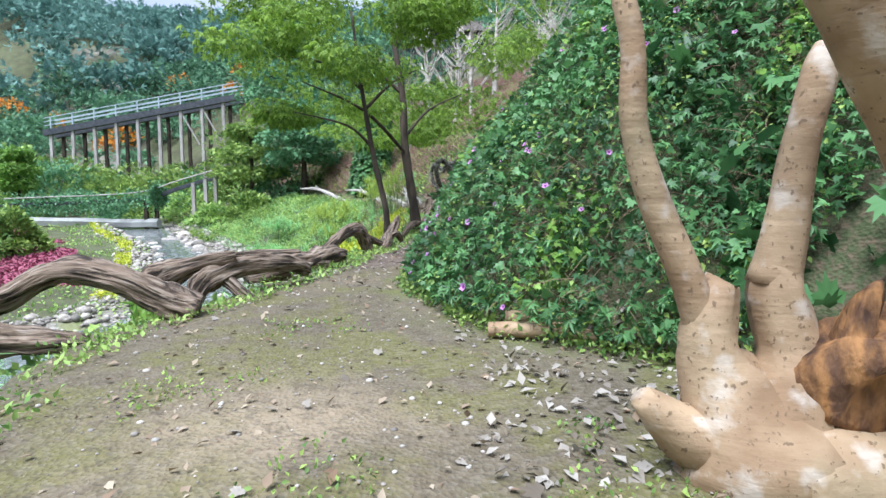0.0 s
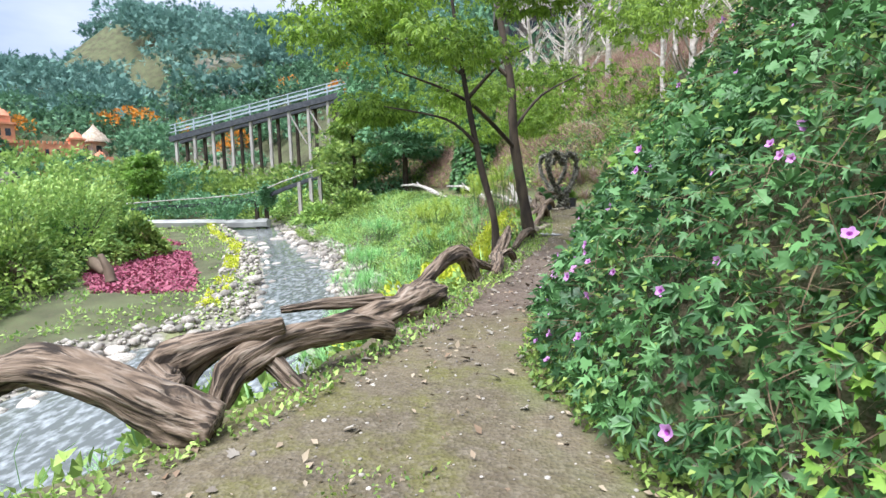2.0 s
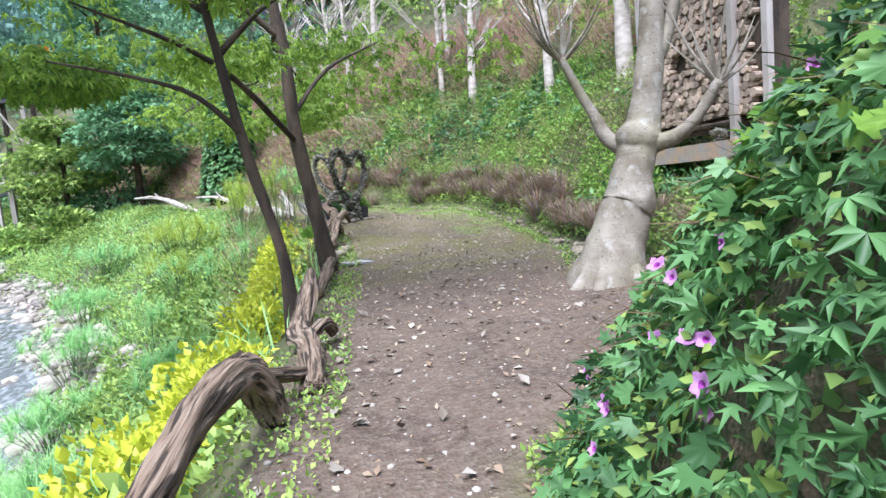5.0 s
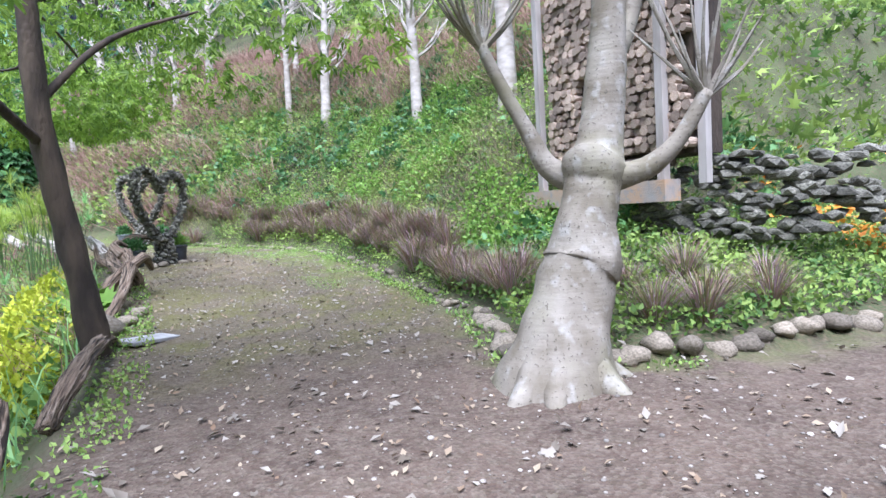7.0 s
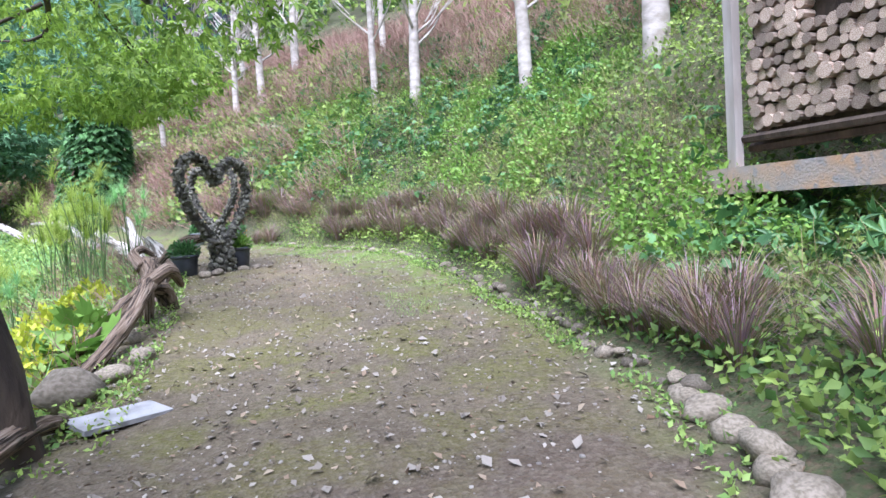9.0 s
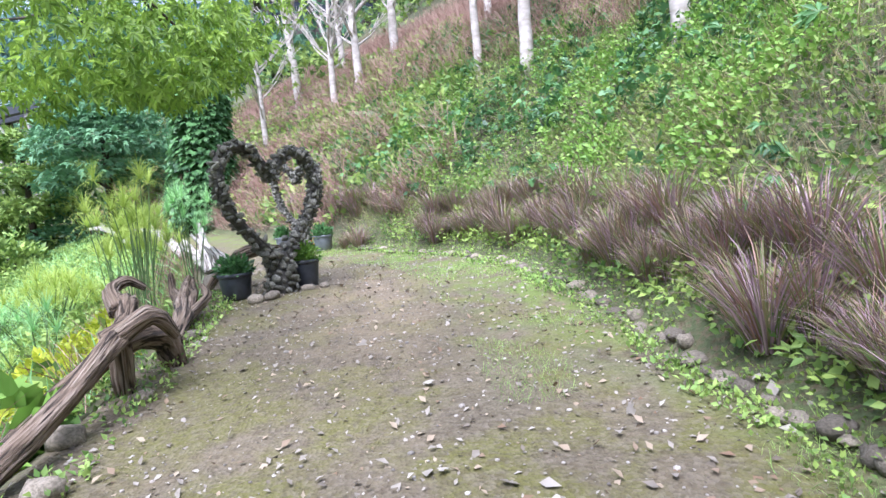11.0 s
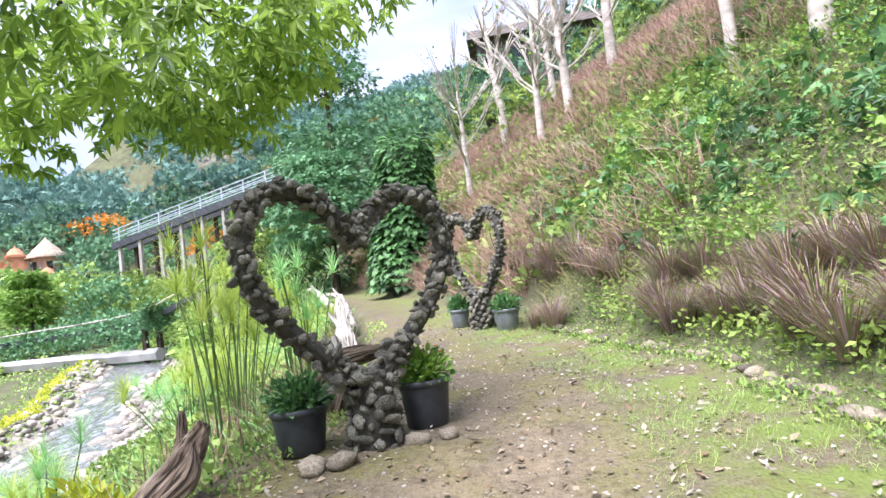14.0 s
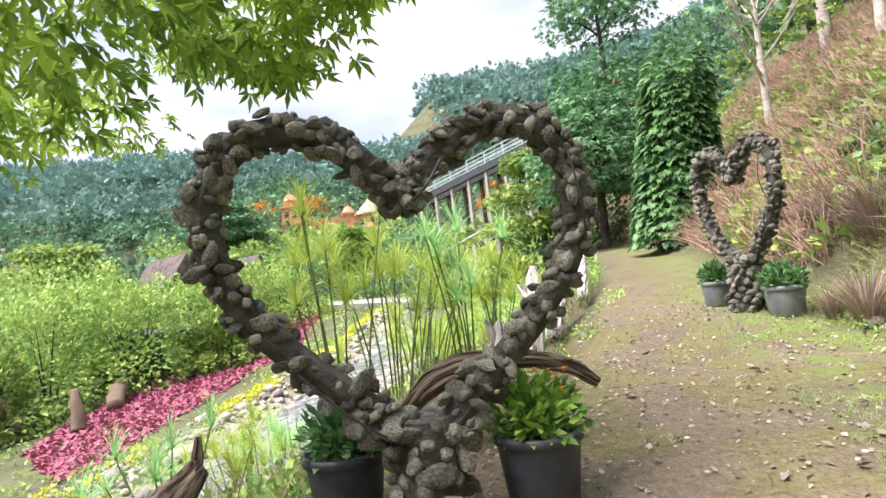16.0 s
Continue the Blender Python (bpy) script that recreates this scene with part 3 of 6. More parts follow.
F = np.stack([idx[:-1, :-1], idx[:-1, 1:], idx[1:, 1:], idx[1:, :-1]], -1).reshape(-1, 4)
me = mesh("ground", np.stack([GX, GY, GZ], -1).reshape(-1, 3), F)
da, db = beside(BANK_A, GX, GY), beside(BANK_B, GX, GY)
onpath = smooth(0.25, -0.3, da) * smooth(0.15, -0.35, db) * smooth(-0.25, 0.25, GX - path_left(GY)) * smooth(80, 50, GY)
stones = smooth(2.6, 0.4, np.maximum(GX - river_right(GY), river_left(GY) - GX) + 0.5 * wave(GX, GY, 0.9, 3))
stones = np.where(GX > path_left(GY) - 1.5, 0, stones)
grassy = smooth(17.5, 22, GY) * smooth(-1.9, -0.6, db) + 0.45 * smooth(-0.7, -0.1, np.maximum(da, db))
sand = np.exp(-((GX + 0.9) / 0.8) ** 2 - ((GY - 2.8) / 0.7) ** 2) + 0.8 * smooth(27, 21, GY) * smooth(18, 22, GY) * np.exp(-((GX - 1.4) / 0.8) ** 2)
redsoil = smooth(6.5, 9, GY) * smooth(16.5, 13.5, GY)
for key, val in (("path_mask", onpath), ("stone_mask", stones), ("grass_mask", np.clip(grassy, 0, 1)), ("red_mask", redsoil), ("sand_mask", sand)):
    at = me.attributes.new(key, "FLOAT", "POINT")
    at.data.foreach_set("value", val.ravel().astype(np.float32))


def ground_material():
    m = bpy.data.materials.new("earth, moss and gravel")
    m.use_nodes = True
    n, l = m.node_tree.nodes, m.node_tree.links
    b = n["Principled BSDF"]
    b.inputs["Roughness"].default_value = 0.95
    tc = n.new("ShaderNodeTexCoord")

    def noisy(scale, lo, hi, detail=6):
        t = n.new("ShaderNodeTexNoise")
        t.inputs["Scale"].default_value, t.inputs["Detail"].default_value = scale, detail
        l.new(tc.outputs["Object"], t.inputs["Vector"])
        r = n.new("ShaderNodeMapRange")
        r.inputs["From Min"].default_value, r.inputs["From Max"].default_value = lo, hi
        l.new(t.outputs["Fac"], r.inputs["Value"])
        return r.outputs[0]

    def mix(f, a, c):
        x = n.new("ShaderNodeMix")
        x.data_type = "RGBA"
        for sock, v in (("Factor", f), ("A", a), ("B", c)):
            if isinstance(v, tuple):
                x.inputs[sock].default_value = rgba(v)
            else:
                l.new(v, x.inputs[sock])
        return x.outputs["Result"]

    def times(a, c):
        x = n.new("ShaderNodeMath")
        x.operation = "MULTIPLY"
        l.new(a, x.inputs[0])
        if isinstance(c, float):
            x.inputs[1].default_value = c
        else:
            l.new(c, x.inputs[1])
        return x.outputs[0]

    def mask(key):
        x = n.new("ShaderNodeAttribute")
        x.attribute_name = key
        return x.outputs["Fac"]

    vo = n.new("ShaderNodeTexVoronoi")
    vo.inputs["Scale"].default_value = 38
    l.new(tc.outputs["Object"], vo.inputs["Vector"])
    grit = n.new("ShaderNodeSeparateColor")
    l.new(vo.outputs["Color"], grit.inputs[0])
    grit = grit.outputs[0]
    soil = mix(noisy(0.9, 0.35, 0.65), (0.08, 0.064, 0.036), (0.15, 0.12, 0.07))
    soil = mix(noisy(6, 0.35, 0.7), soil, (0.12, 0.098, 0.062))
    soil = mix(times(noisy(1.6, 0.46, 0.58), 0.75), soil, (0.115, 0.112, 0.022))
    soil = mix(times(mask("sand_mask"), noisy(2.2, 0.3, 0.6)), soil, (0.27, 0.21, 0.13))
    red = mix(noisy(1.7, 0.35, 0.65), (0.062, 0.04, 0.029), (0.115, 0.08, 0.058))
    red = mix(noisy(9, 0.4, 0.75), red, (0.128, 0.095, 0.072))
    soil = mix(mask("red_mask"), soil, red)
    soil = mix(times(noisy(14, 0.5, 0.62), 0.45), soil, (0.07, 0.052, 0.032))
    soil = mix(times(times(grit, grit), 0.28), soil, (0.3, 0.26, 0.2))
    soil = mix(times(times(mask("grass_mask"), noisy(2.6, 0.4, 0.58)), 0.85), soil, (0.125, 0.175, 0.03))
    wild = mix(noisy(0.7, 0.35, 0.65), (0.045, 0.055, 0.022), (0.1, 0.13, 0.05))
    wild = mix(noisy(20, 0.45, 0.7), wild, (0.13, 0.095, 0.06))
    shingle = mix(noisy(9, 0.35, 0.65), (0.2, 0.18, 0.15), (0.4, 0.37, 0.32))
    shingle = mix(times(noisy(0.8, 0.5, 0.62), 0.8), shingle, (0.2, 0.22, 0.08))
    out = mix(mask("path_mask"), wild, soil)
    out = mix(mask("stone_mask"), out, shingle)
    l.new(out, b.inputs["Base Color"])
    bp = n.new("ShaderNodeBump")
    bp.inputs["Strength"].default_value, bp.inputs["Distance"].default_value = 0.8, 0.03
    ad = n.new("ShaderNodeMath")
    l.new(noisy(7, 0.2, 0.8, 12), ad.inputs[0])
    l.new(times(vo.outputs["Distance"], 0.6), ad.inputs[1])
    l.new(ad.outputs[0], bp.inputs["Height"])
    l.new(bp.outputs[0], b.inputs["Normal"])
    return m


ground = put("ground", me, ground_material(), smooth=True)
tagged(ground, "brown earth path with moss between planted banks and stream", "ground", kind="structure")


def water_material():
    m = bpy.data.materials.new("running water")
    m.use_nodes = True
    n, l = m.node_tree.nodes, m.node_tree.links
    b = n["Principled BSDF"]
    b.inputs["Roughness"].default_value = 0.12
    tc = n.new("ShaderNodeTexCoord")
    mp = n.new("ShaderNodeMapping")
    mp.inputs["Scale"].default_value = (1.5, 0.8, 1)
    l.new(tc.outputs["Object"], mp.inputs["Vector"])
    t = n.new("ShaderNodeTexNoise")
    t.inputs["Scale"].default_value, t.inputs["Detail"].default_value = 3.5, 9
    l.new(mp.outputs[0], t.inputs["Vector"])
    cr = n.new("ShaderNodeValToRGB")
    e = cr.color_ramp.elements
    e[0].position, e[0].color = 0.45, (0.1, 0.11, 0.1, 1)
    e[1].position, e[1].color = 0.8, (0.42, 0.45, 0.46, 1)
    l.new(t.outputs["Fac"], cr.inputs["Fac"])
    l.new(cr.outputs[0], b.inputs["Base Color"])
    bp = n.new("ShaderNodeBump")
    bp.inputs["Strength"].default_value, bp.inputs["Distance"].default_value = 0.35, 0.05
    l.new(t.outputs["Fac"], bp.inputs["Height"])
    l.new(bp.outputs[0], b.inputs["Normal"])
    return m


wy = np.arange(-24, 62, 0.5)
wt = np.linspace(0, 1, 17)
WX = river_left(wy)[:, None] - 0.4 + (river_right(wy) - river_left(wy) + 0.8)[:, None] * wt
WY = np.repeat(wy[:, None], 17, 1)
WZ = river_z(WY) + 0.02 * wave(WX, WY, 2.6) + 0.012 * wave(WX, WY, 6)
ix = np.arange(WX.size).reshape(WX.shape)
F = np.stack([ix[:-1, :-1], ix[:-1, 1:], ix[1:, 1:], ix[1:, :-1]], -1).reshape(-1, 4)
tagged(put("water", mesh("water", np.stack([WX, WY, WZ], -1).reshape(-1, 3), F), water_material(), smooth=True),
       "shallow grey stream running over stones", "stream", kind="structure")


# ---- trees along the path ----
def foliage(centres, radii, n, size, seed_flat=0.5, droop=0.4):
    """Leaf places and directions in a cloud of flattened clumps."""
    k = rng.integers(0, len(centres), n)
    c, r = np.asarray(centres, float)[k], np.asarray(radii, float)[k]
    u = unit(rng.normal(size=(n, 3))) * rng.uniform(0.25, 1, (n, 1)) ** 0.6
    P = c + u * r
    D = unit(u * np.array([1, 1, 0.3]) + rnd(n) * 0.6 - np.array([0, 0, droop]))
    N = unit(np.array([0, 0, 1.0]) + rnd(n) * seed_flat)
    return P, D, N, rng.uniform(0.7, 1.3, n) * size


def crown(tmpl, centres, radii, n, size, flat=0.5, droop=0.4):
    P, D, N, S = foliage(centres, radii, n, size, flat, droop)
    return scatter(*tmpl, P, D, N, S)


def dark_tree(base, stems, limbs, centres, radii, leaves, label):
    t = thing("tree", base, label, "tree", "dark-stemmed trees by the path")
    tr = part("trunk", joined([tube(p, r, 10, 0.25, i, 6) for i, (p, r) in enumerate(stems)]), M["bark_dark"], t, "", True)
    for p, r in limbs:
        part("limb", tube(p, r, 6, 0.2, 3, 5), M["bark_dark"], t, "", True)
    part("crown", crown(FINGERS, centres, radii, leaves, 0.15, 0.9, 0.7), M["tree_leaf"], t, "light green drooping leaves")
    return t


zA, zB = float(land(-0.75, 16.3)), float(land(-1.3, 13.4))
cA, rA = [], []
for i in range(34):
    a, d = rng.uniform(0, 6.28), rng.uniform(0.4, 1) ** 0.5
    cA.append((-1.3 + 4.2 * d * math.cos(a), 15.4 + 4.6 * d * math.sin(a), rng.uniform(4.1, 8.2)))
    rA.append((1.15, 1.15, 0.32))
for c in [(-1.1, 23.0, 4.75), (-2.0, 23.2, 5.1), (-3.4, 23.6, 5.5), (-2.6, 22.0, 4.3), (-0.4, 22.6, 5.2), (-1.5, 21.2, 5.0), (-3.6, 21.8, 4.5), (-1.9, 19.8, 5.2), (-0.6, 20.3, 5.5), (-4.6, 23.2, 4.6), (-3.0, 20.2, 4.6), (-0.2, 18.6, 5.2), (-1.9, 22.3, 5.6), (-4.9, 24.8, 5.9), (-0.5, 22.0, 4.1), (-1.5, 22.2, 4.15), (-2.3, 22.0, 4.0), (-0.2, 22.4, 4.5), (-1.2, 21.5, 4.3), (-0.3, 23.7, 5.3), (0.3, 24.0, 5.5), (-0.6, 23.1, 5.0), (-3.2, 21.6, 3.9), (-2.6, 24.6, 6.0)]:
    cA.append(c)
    rA.append((0.95, 0.95, 0.28))
for c in [(-0.35, 23.4, 4.5), (-0.9, 23.3, 4.2), (-0.05, 23.1, 4.75), (-0.6, 23.7, 4.7), (-1.5, 23.5, 4.35)]:
    cA.append(c)
    rA.append((0.6, 0.6, 0.22))
limbsA = [([(-1.08, 16.3, 4.2), (-1.2, 17.5, 5.4), (-1.4, 20.3, 5.6), (-2.0, 22.8, 5.3), (-3.4, 23.8, 5.5)], [0.07, 0.055, 0.045, 0.03, 0.012]),
          ([(-1.4, 20.3, 5.6), (-1.0, 21.8, 5.4), (-0.7, 23.0, 4.9)], [0.035, 0.025, 0.008]),
          ([(-1.0, 21.8, 5.4), (-0.6, 22.8, 4.95), (-0.2, 23.5, 4.6)], [0.025, 0.016, 0.006]),
          ([(-1.7, 21.7, 5.4), (-2.9, 22.0, 4.9), (-3.9, 22.0, 4.4)], [0.03, 0.02, 0.008]),
          ([(-1.08, 16.3, 3.4), (-0.4, 17.0, 4.3), (0.6, 17.2, 4.8)], [0.05, 0.035, 0.012]),
          ([(-1.08, 16.3, 3.0), (-2.0, 14.6, 3.9), (-3.4, 14.0, 4.5)], [0.06, 0.04, 0.012]),
          ([(-1.08, 16.3, 4.6), (-2.3, 16.2, 5.6), (-4.1, 17.0, 6.0)], [0.06, 0.04, 0.012])]
dark_tree((-0.75, 16.3, zA), [([(-0.75, 16.3, zA - 0.2), (-0.83, 16.3, zA + 0.7), (-1.05, 16.3, zA + 2.2), (-1.12, 16.3, zA + 3.8), (-1.35, 16.4, zA + 5.6), (-1.3, 16.4, zA + 7.4)], [0.18, 0.14, 0.11, 0.095, 0.07, 0.035])],
          limbsA, cA, rA, 5400, "tall tree with dark trunk and light green drooping foliage")
cB, rB = [], []
for i in range(16):
    a, d = rng.uniform(0, 6.28), rng.uniform(0.3, 1)
    cB.append((-2.3 + 3.0 * d * math.cos(a), 13.8 + 2.2 * d * math.sin(a), rng.uniform(3.3, 6.6)))
    rB.append((1.0, 1.0, 0.3))
dark_tree((-1.3, 13.4, zB), [([(-1.28, 13.4, zB - 0.2), (-1.35, 13.4, zB + 0.9), (-1.6, 13.45, zB + 2.1), (-1.85, 13.5, zB + 3.6), (-2.1, 13.6, zB + 5.6)], [0.09, 0.07, 0.06, 0.055, 0.025]),
                             ([(-1.42, 13.38, zB - 0.3), (-1.38, 13.4, zB + 1.0), (-1.6, 13.44, zB + 2.0)], [0.035, 0.03, 0.025])],
          [([(-1.65, 13.45, zB + 2.4), (-2.2, 13.3, zB + 2.9), (-3.4, 13.1, zB + 3.2)], [0.045, 0.03, 0.01]),
           ([(-1.8, 13.5, zB + 3.3), (-1.2, 13.9, zB + 4.0), (-0.6, 14.3, zB + 4.4)], [0.045, 0.03, 0.01]),
           ([(-1.9, 13.5, zB + 3.8), (-3.0, 14.2, zB + 4.6), (-4.2, 14.8, zB + 4.9)], [0.045, 0.03, 0.01])],
          cB, rB, 3800, "slim tree with dark forked stems beside the driftwood rail")

# knobby pruned tree at the start
kt = thing("pruned_tree", (1.3, 2.25, 0.1), "pruned tree with knobby tan trunk, cut stubs and stems", "tree")
part("trunk", joined([
    tube([(1.3, 2.3, -0.1), (1.28, 2.28, 0.25), (1.2, 2.3, 0.5), (1.1, 2.32, 0.7), (1.14, 2.32, 0.96), (1.15, 2.32, 1.0)], [0.34, 0.3, 0.2, 0.13, 0.085, 0.05], 14, 0.3, 1),
    tube([(1.3, 2.25, 0.2), (1.38, 2.25, 0.5), (1.42, 2.28, 0.7), (1.36, 2.3, 0.95), (1.38, 2.32, 1.05)], [0.25, 0.17, 0.12, 0.11, 0.08], 14, 0.3, 2),
    tube([(1.35, 2.2, 0.22), (1.75, 2.15, 0.26), (2.15, 2.2, 0.5), (2.5, 2.3, 1.0)], [0.26, 0.21, 0.19, 0.16], 14, 0.2, 5)]), M["bark_tan"], kt, "", True)
part("root", tube([(1.15, 2.3, 0.3), (0.92, 2.25, 0.42), (0.78, 2.22, 0.55)], [0.15, 0.1, 0.045], 10, 0.3, 6), M["bark_tan"], kt, "", True)
part("stem", tube([(1.1, 2.32, 0.75), (1.02, 2.32, 0.98), (0.87, 2.32, 1.32), (0.78, 2.32, 1.62), (0.77, 2.32, 1.95), (0.72, 2.32, 2.2), (0.62, 2.35, 2.9)], [0.085, 0.072, 0.062, 0.056, 0.052, 0.048, 0.04], 12, 0.12, 3), M["bark_tan"], kt, "", True)
part("stem", tube([(1.36, 2.32, 0.98), (1.42, 2.32, 1.3), (1.47, 2.32, 1.6), (1.53, 2.32, 1.85), (1.56, 2.32, 1.95)], [0.105, 0.078, 0.07, 0.07, 0.05], 12, 0.15, 4), M["bark_tan"], kt, "", True)
part("branch", tube([(0.85, 1.75, 2.6), (1.15, 1.8, 2.2), (1.42, 1.86, 1.85), (1.75, 2.0, 1.45), (2.2, 2.2, 0.95)], [0.12, 0.125, 0.13, 0.14, 0.17], 14, 0.18, 7), M["bark_tan"], kt, "", True)
part("broken_stub", joined([tube([(1.5, 2.22, 0.5), (1.62, 2.15, 0.72), (1.9, 2.05, 0.88)], [0.16, 0.17, 0.13], 14, 0.45, 9), tube([(1.55, 2.12, 0.75), (1.6, 2.1, 0.95), (1.64, 2.1, 1.02)], [0.07, 0.05, 0.01], 8, 0.5, 4)]), M["rot"], kt, "broken stub of rotten orange wood", True)

# big grey tree
zg = float(path_z(13.0))
gt = thing("grey_tree", (2.75, 13.0, zg), "large tree with smooth pale grey trunk and pollarded limbs", "tree")
part("trunk", tube([(2.62, 13.0, zg - 0.15), (2.68, 13.0, zg + 0.12), (2.82, 13.02, zg + 0.5), (2.96, 13.05, zg + 0.85), (3.02, 13.05, zg + 0.97), (3.1, 13.07, zg + 1.3), (3.22, 13.1, zg + 1.6), (3.26, 13.1, zg + 1.78), (3.34, 13.12, zg + 2.0), (3.52, 13.15, zg + 2.9), (3.62, 13.15, zg + 4.4)],
                  [0.56, 0.45, 0.36, 0.32, 0.34, 0.26, 0.255, 0.3, 0.2, 0.17, 0.11], 24, 0.14, 2, 7), M["bark_grey"], gt, "", True)
for ax, ay, r in ((1.98, 12.75, 0.16), (2.2, 12.5, 0.15), (2.85, 12.36, 0.17), (3.3, 12.75, 0.15), (2.2, 13.4, 0.14)):
    part("root", tube([(ax, ay, zg - 0.1), ((ax + 2.68) / 2, (ay + 13) / 2, zg + 0.08), (2.72 * 0.75 + ax * 0.25, 13 * 0.75 + ay * 0.25, zg + 0.34), (2.78, 13.0, zg + 0.75)], [0.05, r, r * 1.1, r * 0.8], 10, 0.2, ax), M["bark_grey"], gt, "", True)
limb_lines = [([(3.16, 13.15, zg + 1.66), (2.98, 13.38, zg + 1.8), (2.86, 13.5, zg + 2.12), (2.68, 13.68, zg + 2.62), (2.56, 13.75, zg + 2.95)], [0.15, 0.1, 0.075, 0.06, 0.05]),
              ([(3.3, 13.05, zg + 1.66), (3.58, 12.8, zg + 1.74), (3.8, 12.62, zg + 1.98), (3.98, 12.5, zg + 2.35)], [0.15, 0.095, 0.07, 0.06]),
              ([(3.45, 13.15, zg + 2.6), (3.75, 13.1, zg + 3.1), (3.9, 13.0, zg + 3.9)], [0.12, 0.09, 0.05])]
for p, r in limb_lines:
    part("limb", tube(p, r, 12, 0.18, 4), M["bark_grey"], gt, "", True)
    tip = Vector(p[-1])
    tw = []
    for k in range(15):
        d = Vector((rng.uniform(-0.7, 0.7), rng.uniform(-0.5, 0.5), rng.uniform(0.5, 1.2)))
        tw.append(tube([tip - Vector((0, 0, 0.05)), tip + d * 0.35 + Vector((d.x * 0.2, 0, 0)), tip + d * rng.uniform(0.8, 1.2)], [0.03, 0.016, 0.005], 5, 0, k, 3))
    part("twig_spray", joined(tw), M["bark_grey"], gt)


def white_tree(x, y, h, r, lean, seed, green):
    z = float(land(x, y))
    t = thing("bare_tree", (x, y, z), "pruned whitish tree with bare branching twigs", "tree", "whitish trees on the slope")
    top = (x + lean, y, z + h)
    part("trunk", tube([(x, y, z - 0.3), (x + lean * 0.1, y, z + h * 0.25), (x + lean * 0.5, y, z + h * 0.6), top], [r * 1.25, r, r * 0.8, r * 0.35], 9, 0.15, seed), M["bark_white"], t, "", True)
    for k in range(15):
        f = rng.uniform(0.3, 0.97)
        a = rng.uniform(0, 6.28)
        s = Vector((x + lean * f, y, z + h * f))
        d = Vector((math.cos(a), math.sin(a), rng.uniform(0.7, 1.5)))
        ln = rng.uniform(0.8, 1.7) * (1.2 - f * 0.5)
        br = [tube([s, s + d * ln * 0.5 + Vector((math.cos(a), math.sin(a), 0)) * 0.15, s + d * ln], [r * 0.35, r * 0.22, 0.012], 5, 0, k, 3)]
        for j in range(6):
            e = d + Vector((rng.uniform(-0.6, 0.6), rng.uniform(-0.6, 0.6), 0.2))
            br.append(tube([s + d * ln * rng.uniform(0.4, 0.8), s + d * ln * 0.8 + e * ln * 0.5], [r * 0.14, 0.008], 4, 0, j, 2))
        part("branch", joined(br), M["bark_white"], t)
    if green:
        P = rng.normal(size=(green, 3)) * np.array([0.9, 0.9, 0.9]) + np.array([x + lean, y, z + h * 0.9])
        part("crown", scatter(*LEAF, P, rnd(green), rnd(green) + np.array([0, 0, 1.0]), rng.uniform(0.12, 0.22, green)), M["vine_lit"], t, "sparse young green leaves")


for k, (x, y, h, r, lean, g) in enumerate([(5.9, 28.6, 5.0, 0.16, 0.25, 120), (5.1, 30.4, 5.5, 0.11, 0.05, 350), (7.4, 20.0, 5.5, 0.2, -0.1, 0), (7.0, 23.8, 5.5, 0.15, -0.1, 60), (6.4, 33.8, 5.5, 0.12, 0.0, 150),
                                           (2.0, 38.2, 5.5, 0.16, -0.1, 0), (0.9, 38.8, 5, 0.13, 0.2, 60), (-0.9, 43.5, 6.5, 0.2, -0.4, 0), (3.6, 39.0, 6, 0.17, 0.2, 0), (-2.4, 41.5, 5, 0.12, 0, 200), (1.4, 43, 6, 0.14, -0.2, 0), (8.8, 17.8, 6, 0.18, 0.1, 0)]):
    white_tree(x, y, h, r, lean, k, g)


# ---- driftwood rail ----
def driftwood(pieces_, label, mat="drift", rough=0.4):
    p0 = pieces_[0][0][0]
    t = thing("driftwood_log", p0, label, "driftwood", "driftwood rail along the path")
    for i, (p, r) in enumerate(pieces_):
        o = part("wood" if i == 0 else "branch_stub", tube(p, r, 36, rough, i * 3 + p0[1], 9, 0.85), M[mat], t, "", True)
        k = np.arange(len(o.data.vertices))
        step = sum((Vector(b_) - Vector(a_)).length for a_, b_ in zip(p, p[1:])) / (9 * (len(p) - 1))
        a = 2 * math.pi * (k % 36) / 36 + 0.08 * (k // 36) * step
        grain = np.stack([1.3 * np.cos(a), 1.3 * np.sin(a), (k // 36) * step * 1.5 + i * 5 + p0[1]], -1)
        o.data.attributes.new("grain", "FLOAT_VECTOR", "POINT").data.foreach_set("vector", grain.astype(np.float32).ravel())


driftwood([([(-4.4, 4.9, 0.4), (-3.95, 5.05, 0.58), (-3.5, 5.1, 0.8), (-3.0, 5.15, 0.72), (-2.6, 5.2, 0.52), (-2.3, 5.25, 0.42)], [0.1, 0.12, 0.11, 0.13, 0.14, 0.12])], "arched weathered driftwood log beside the path")
driftwood([([(-4.6, 4.3, 0.3), (-3.6, 4.4, 0.32), (-2.85, 4.45, 0.3)], [0.16, 0.14, 0.05])], "dark driftwood log lying on the bank edge")
driftwood([([(-3.1, 5.75, 0.45), (-2.95, 5.85, 0.62), (-2.65, 5.95, 0.75), (-2.25, 6.1, 0.85)], [0.15, 0.19, 0.09, 0.06]), ([(-3.05, 5.7, 0.6), (-2.85, 5.6, 0.55), (-2.75, 5.6, 0.6)], [0.12, 0.1, 0.03])], "gnarled driftwood root with pale knot")
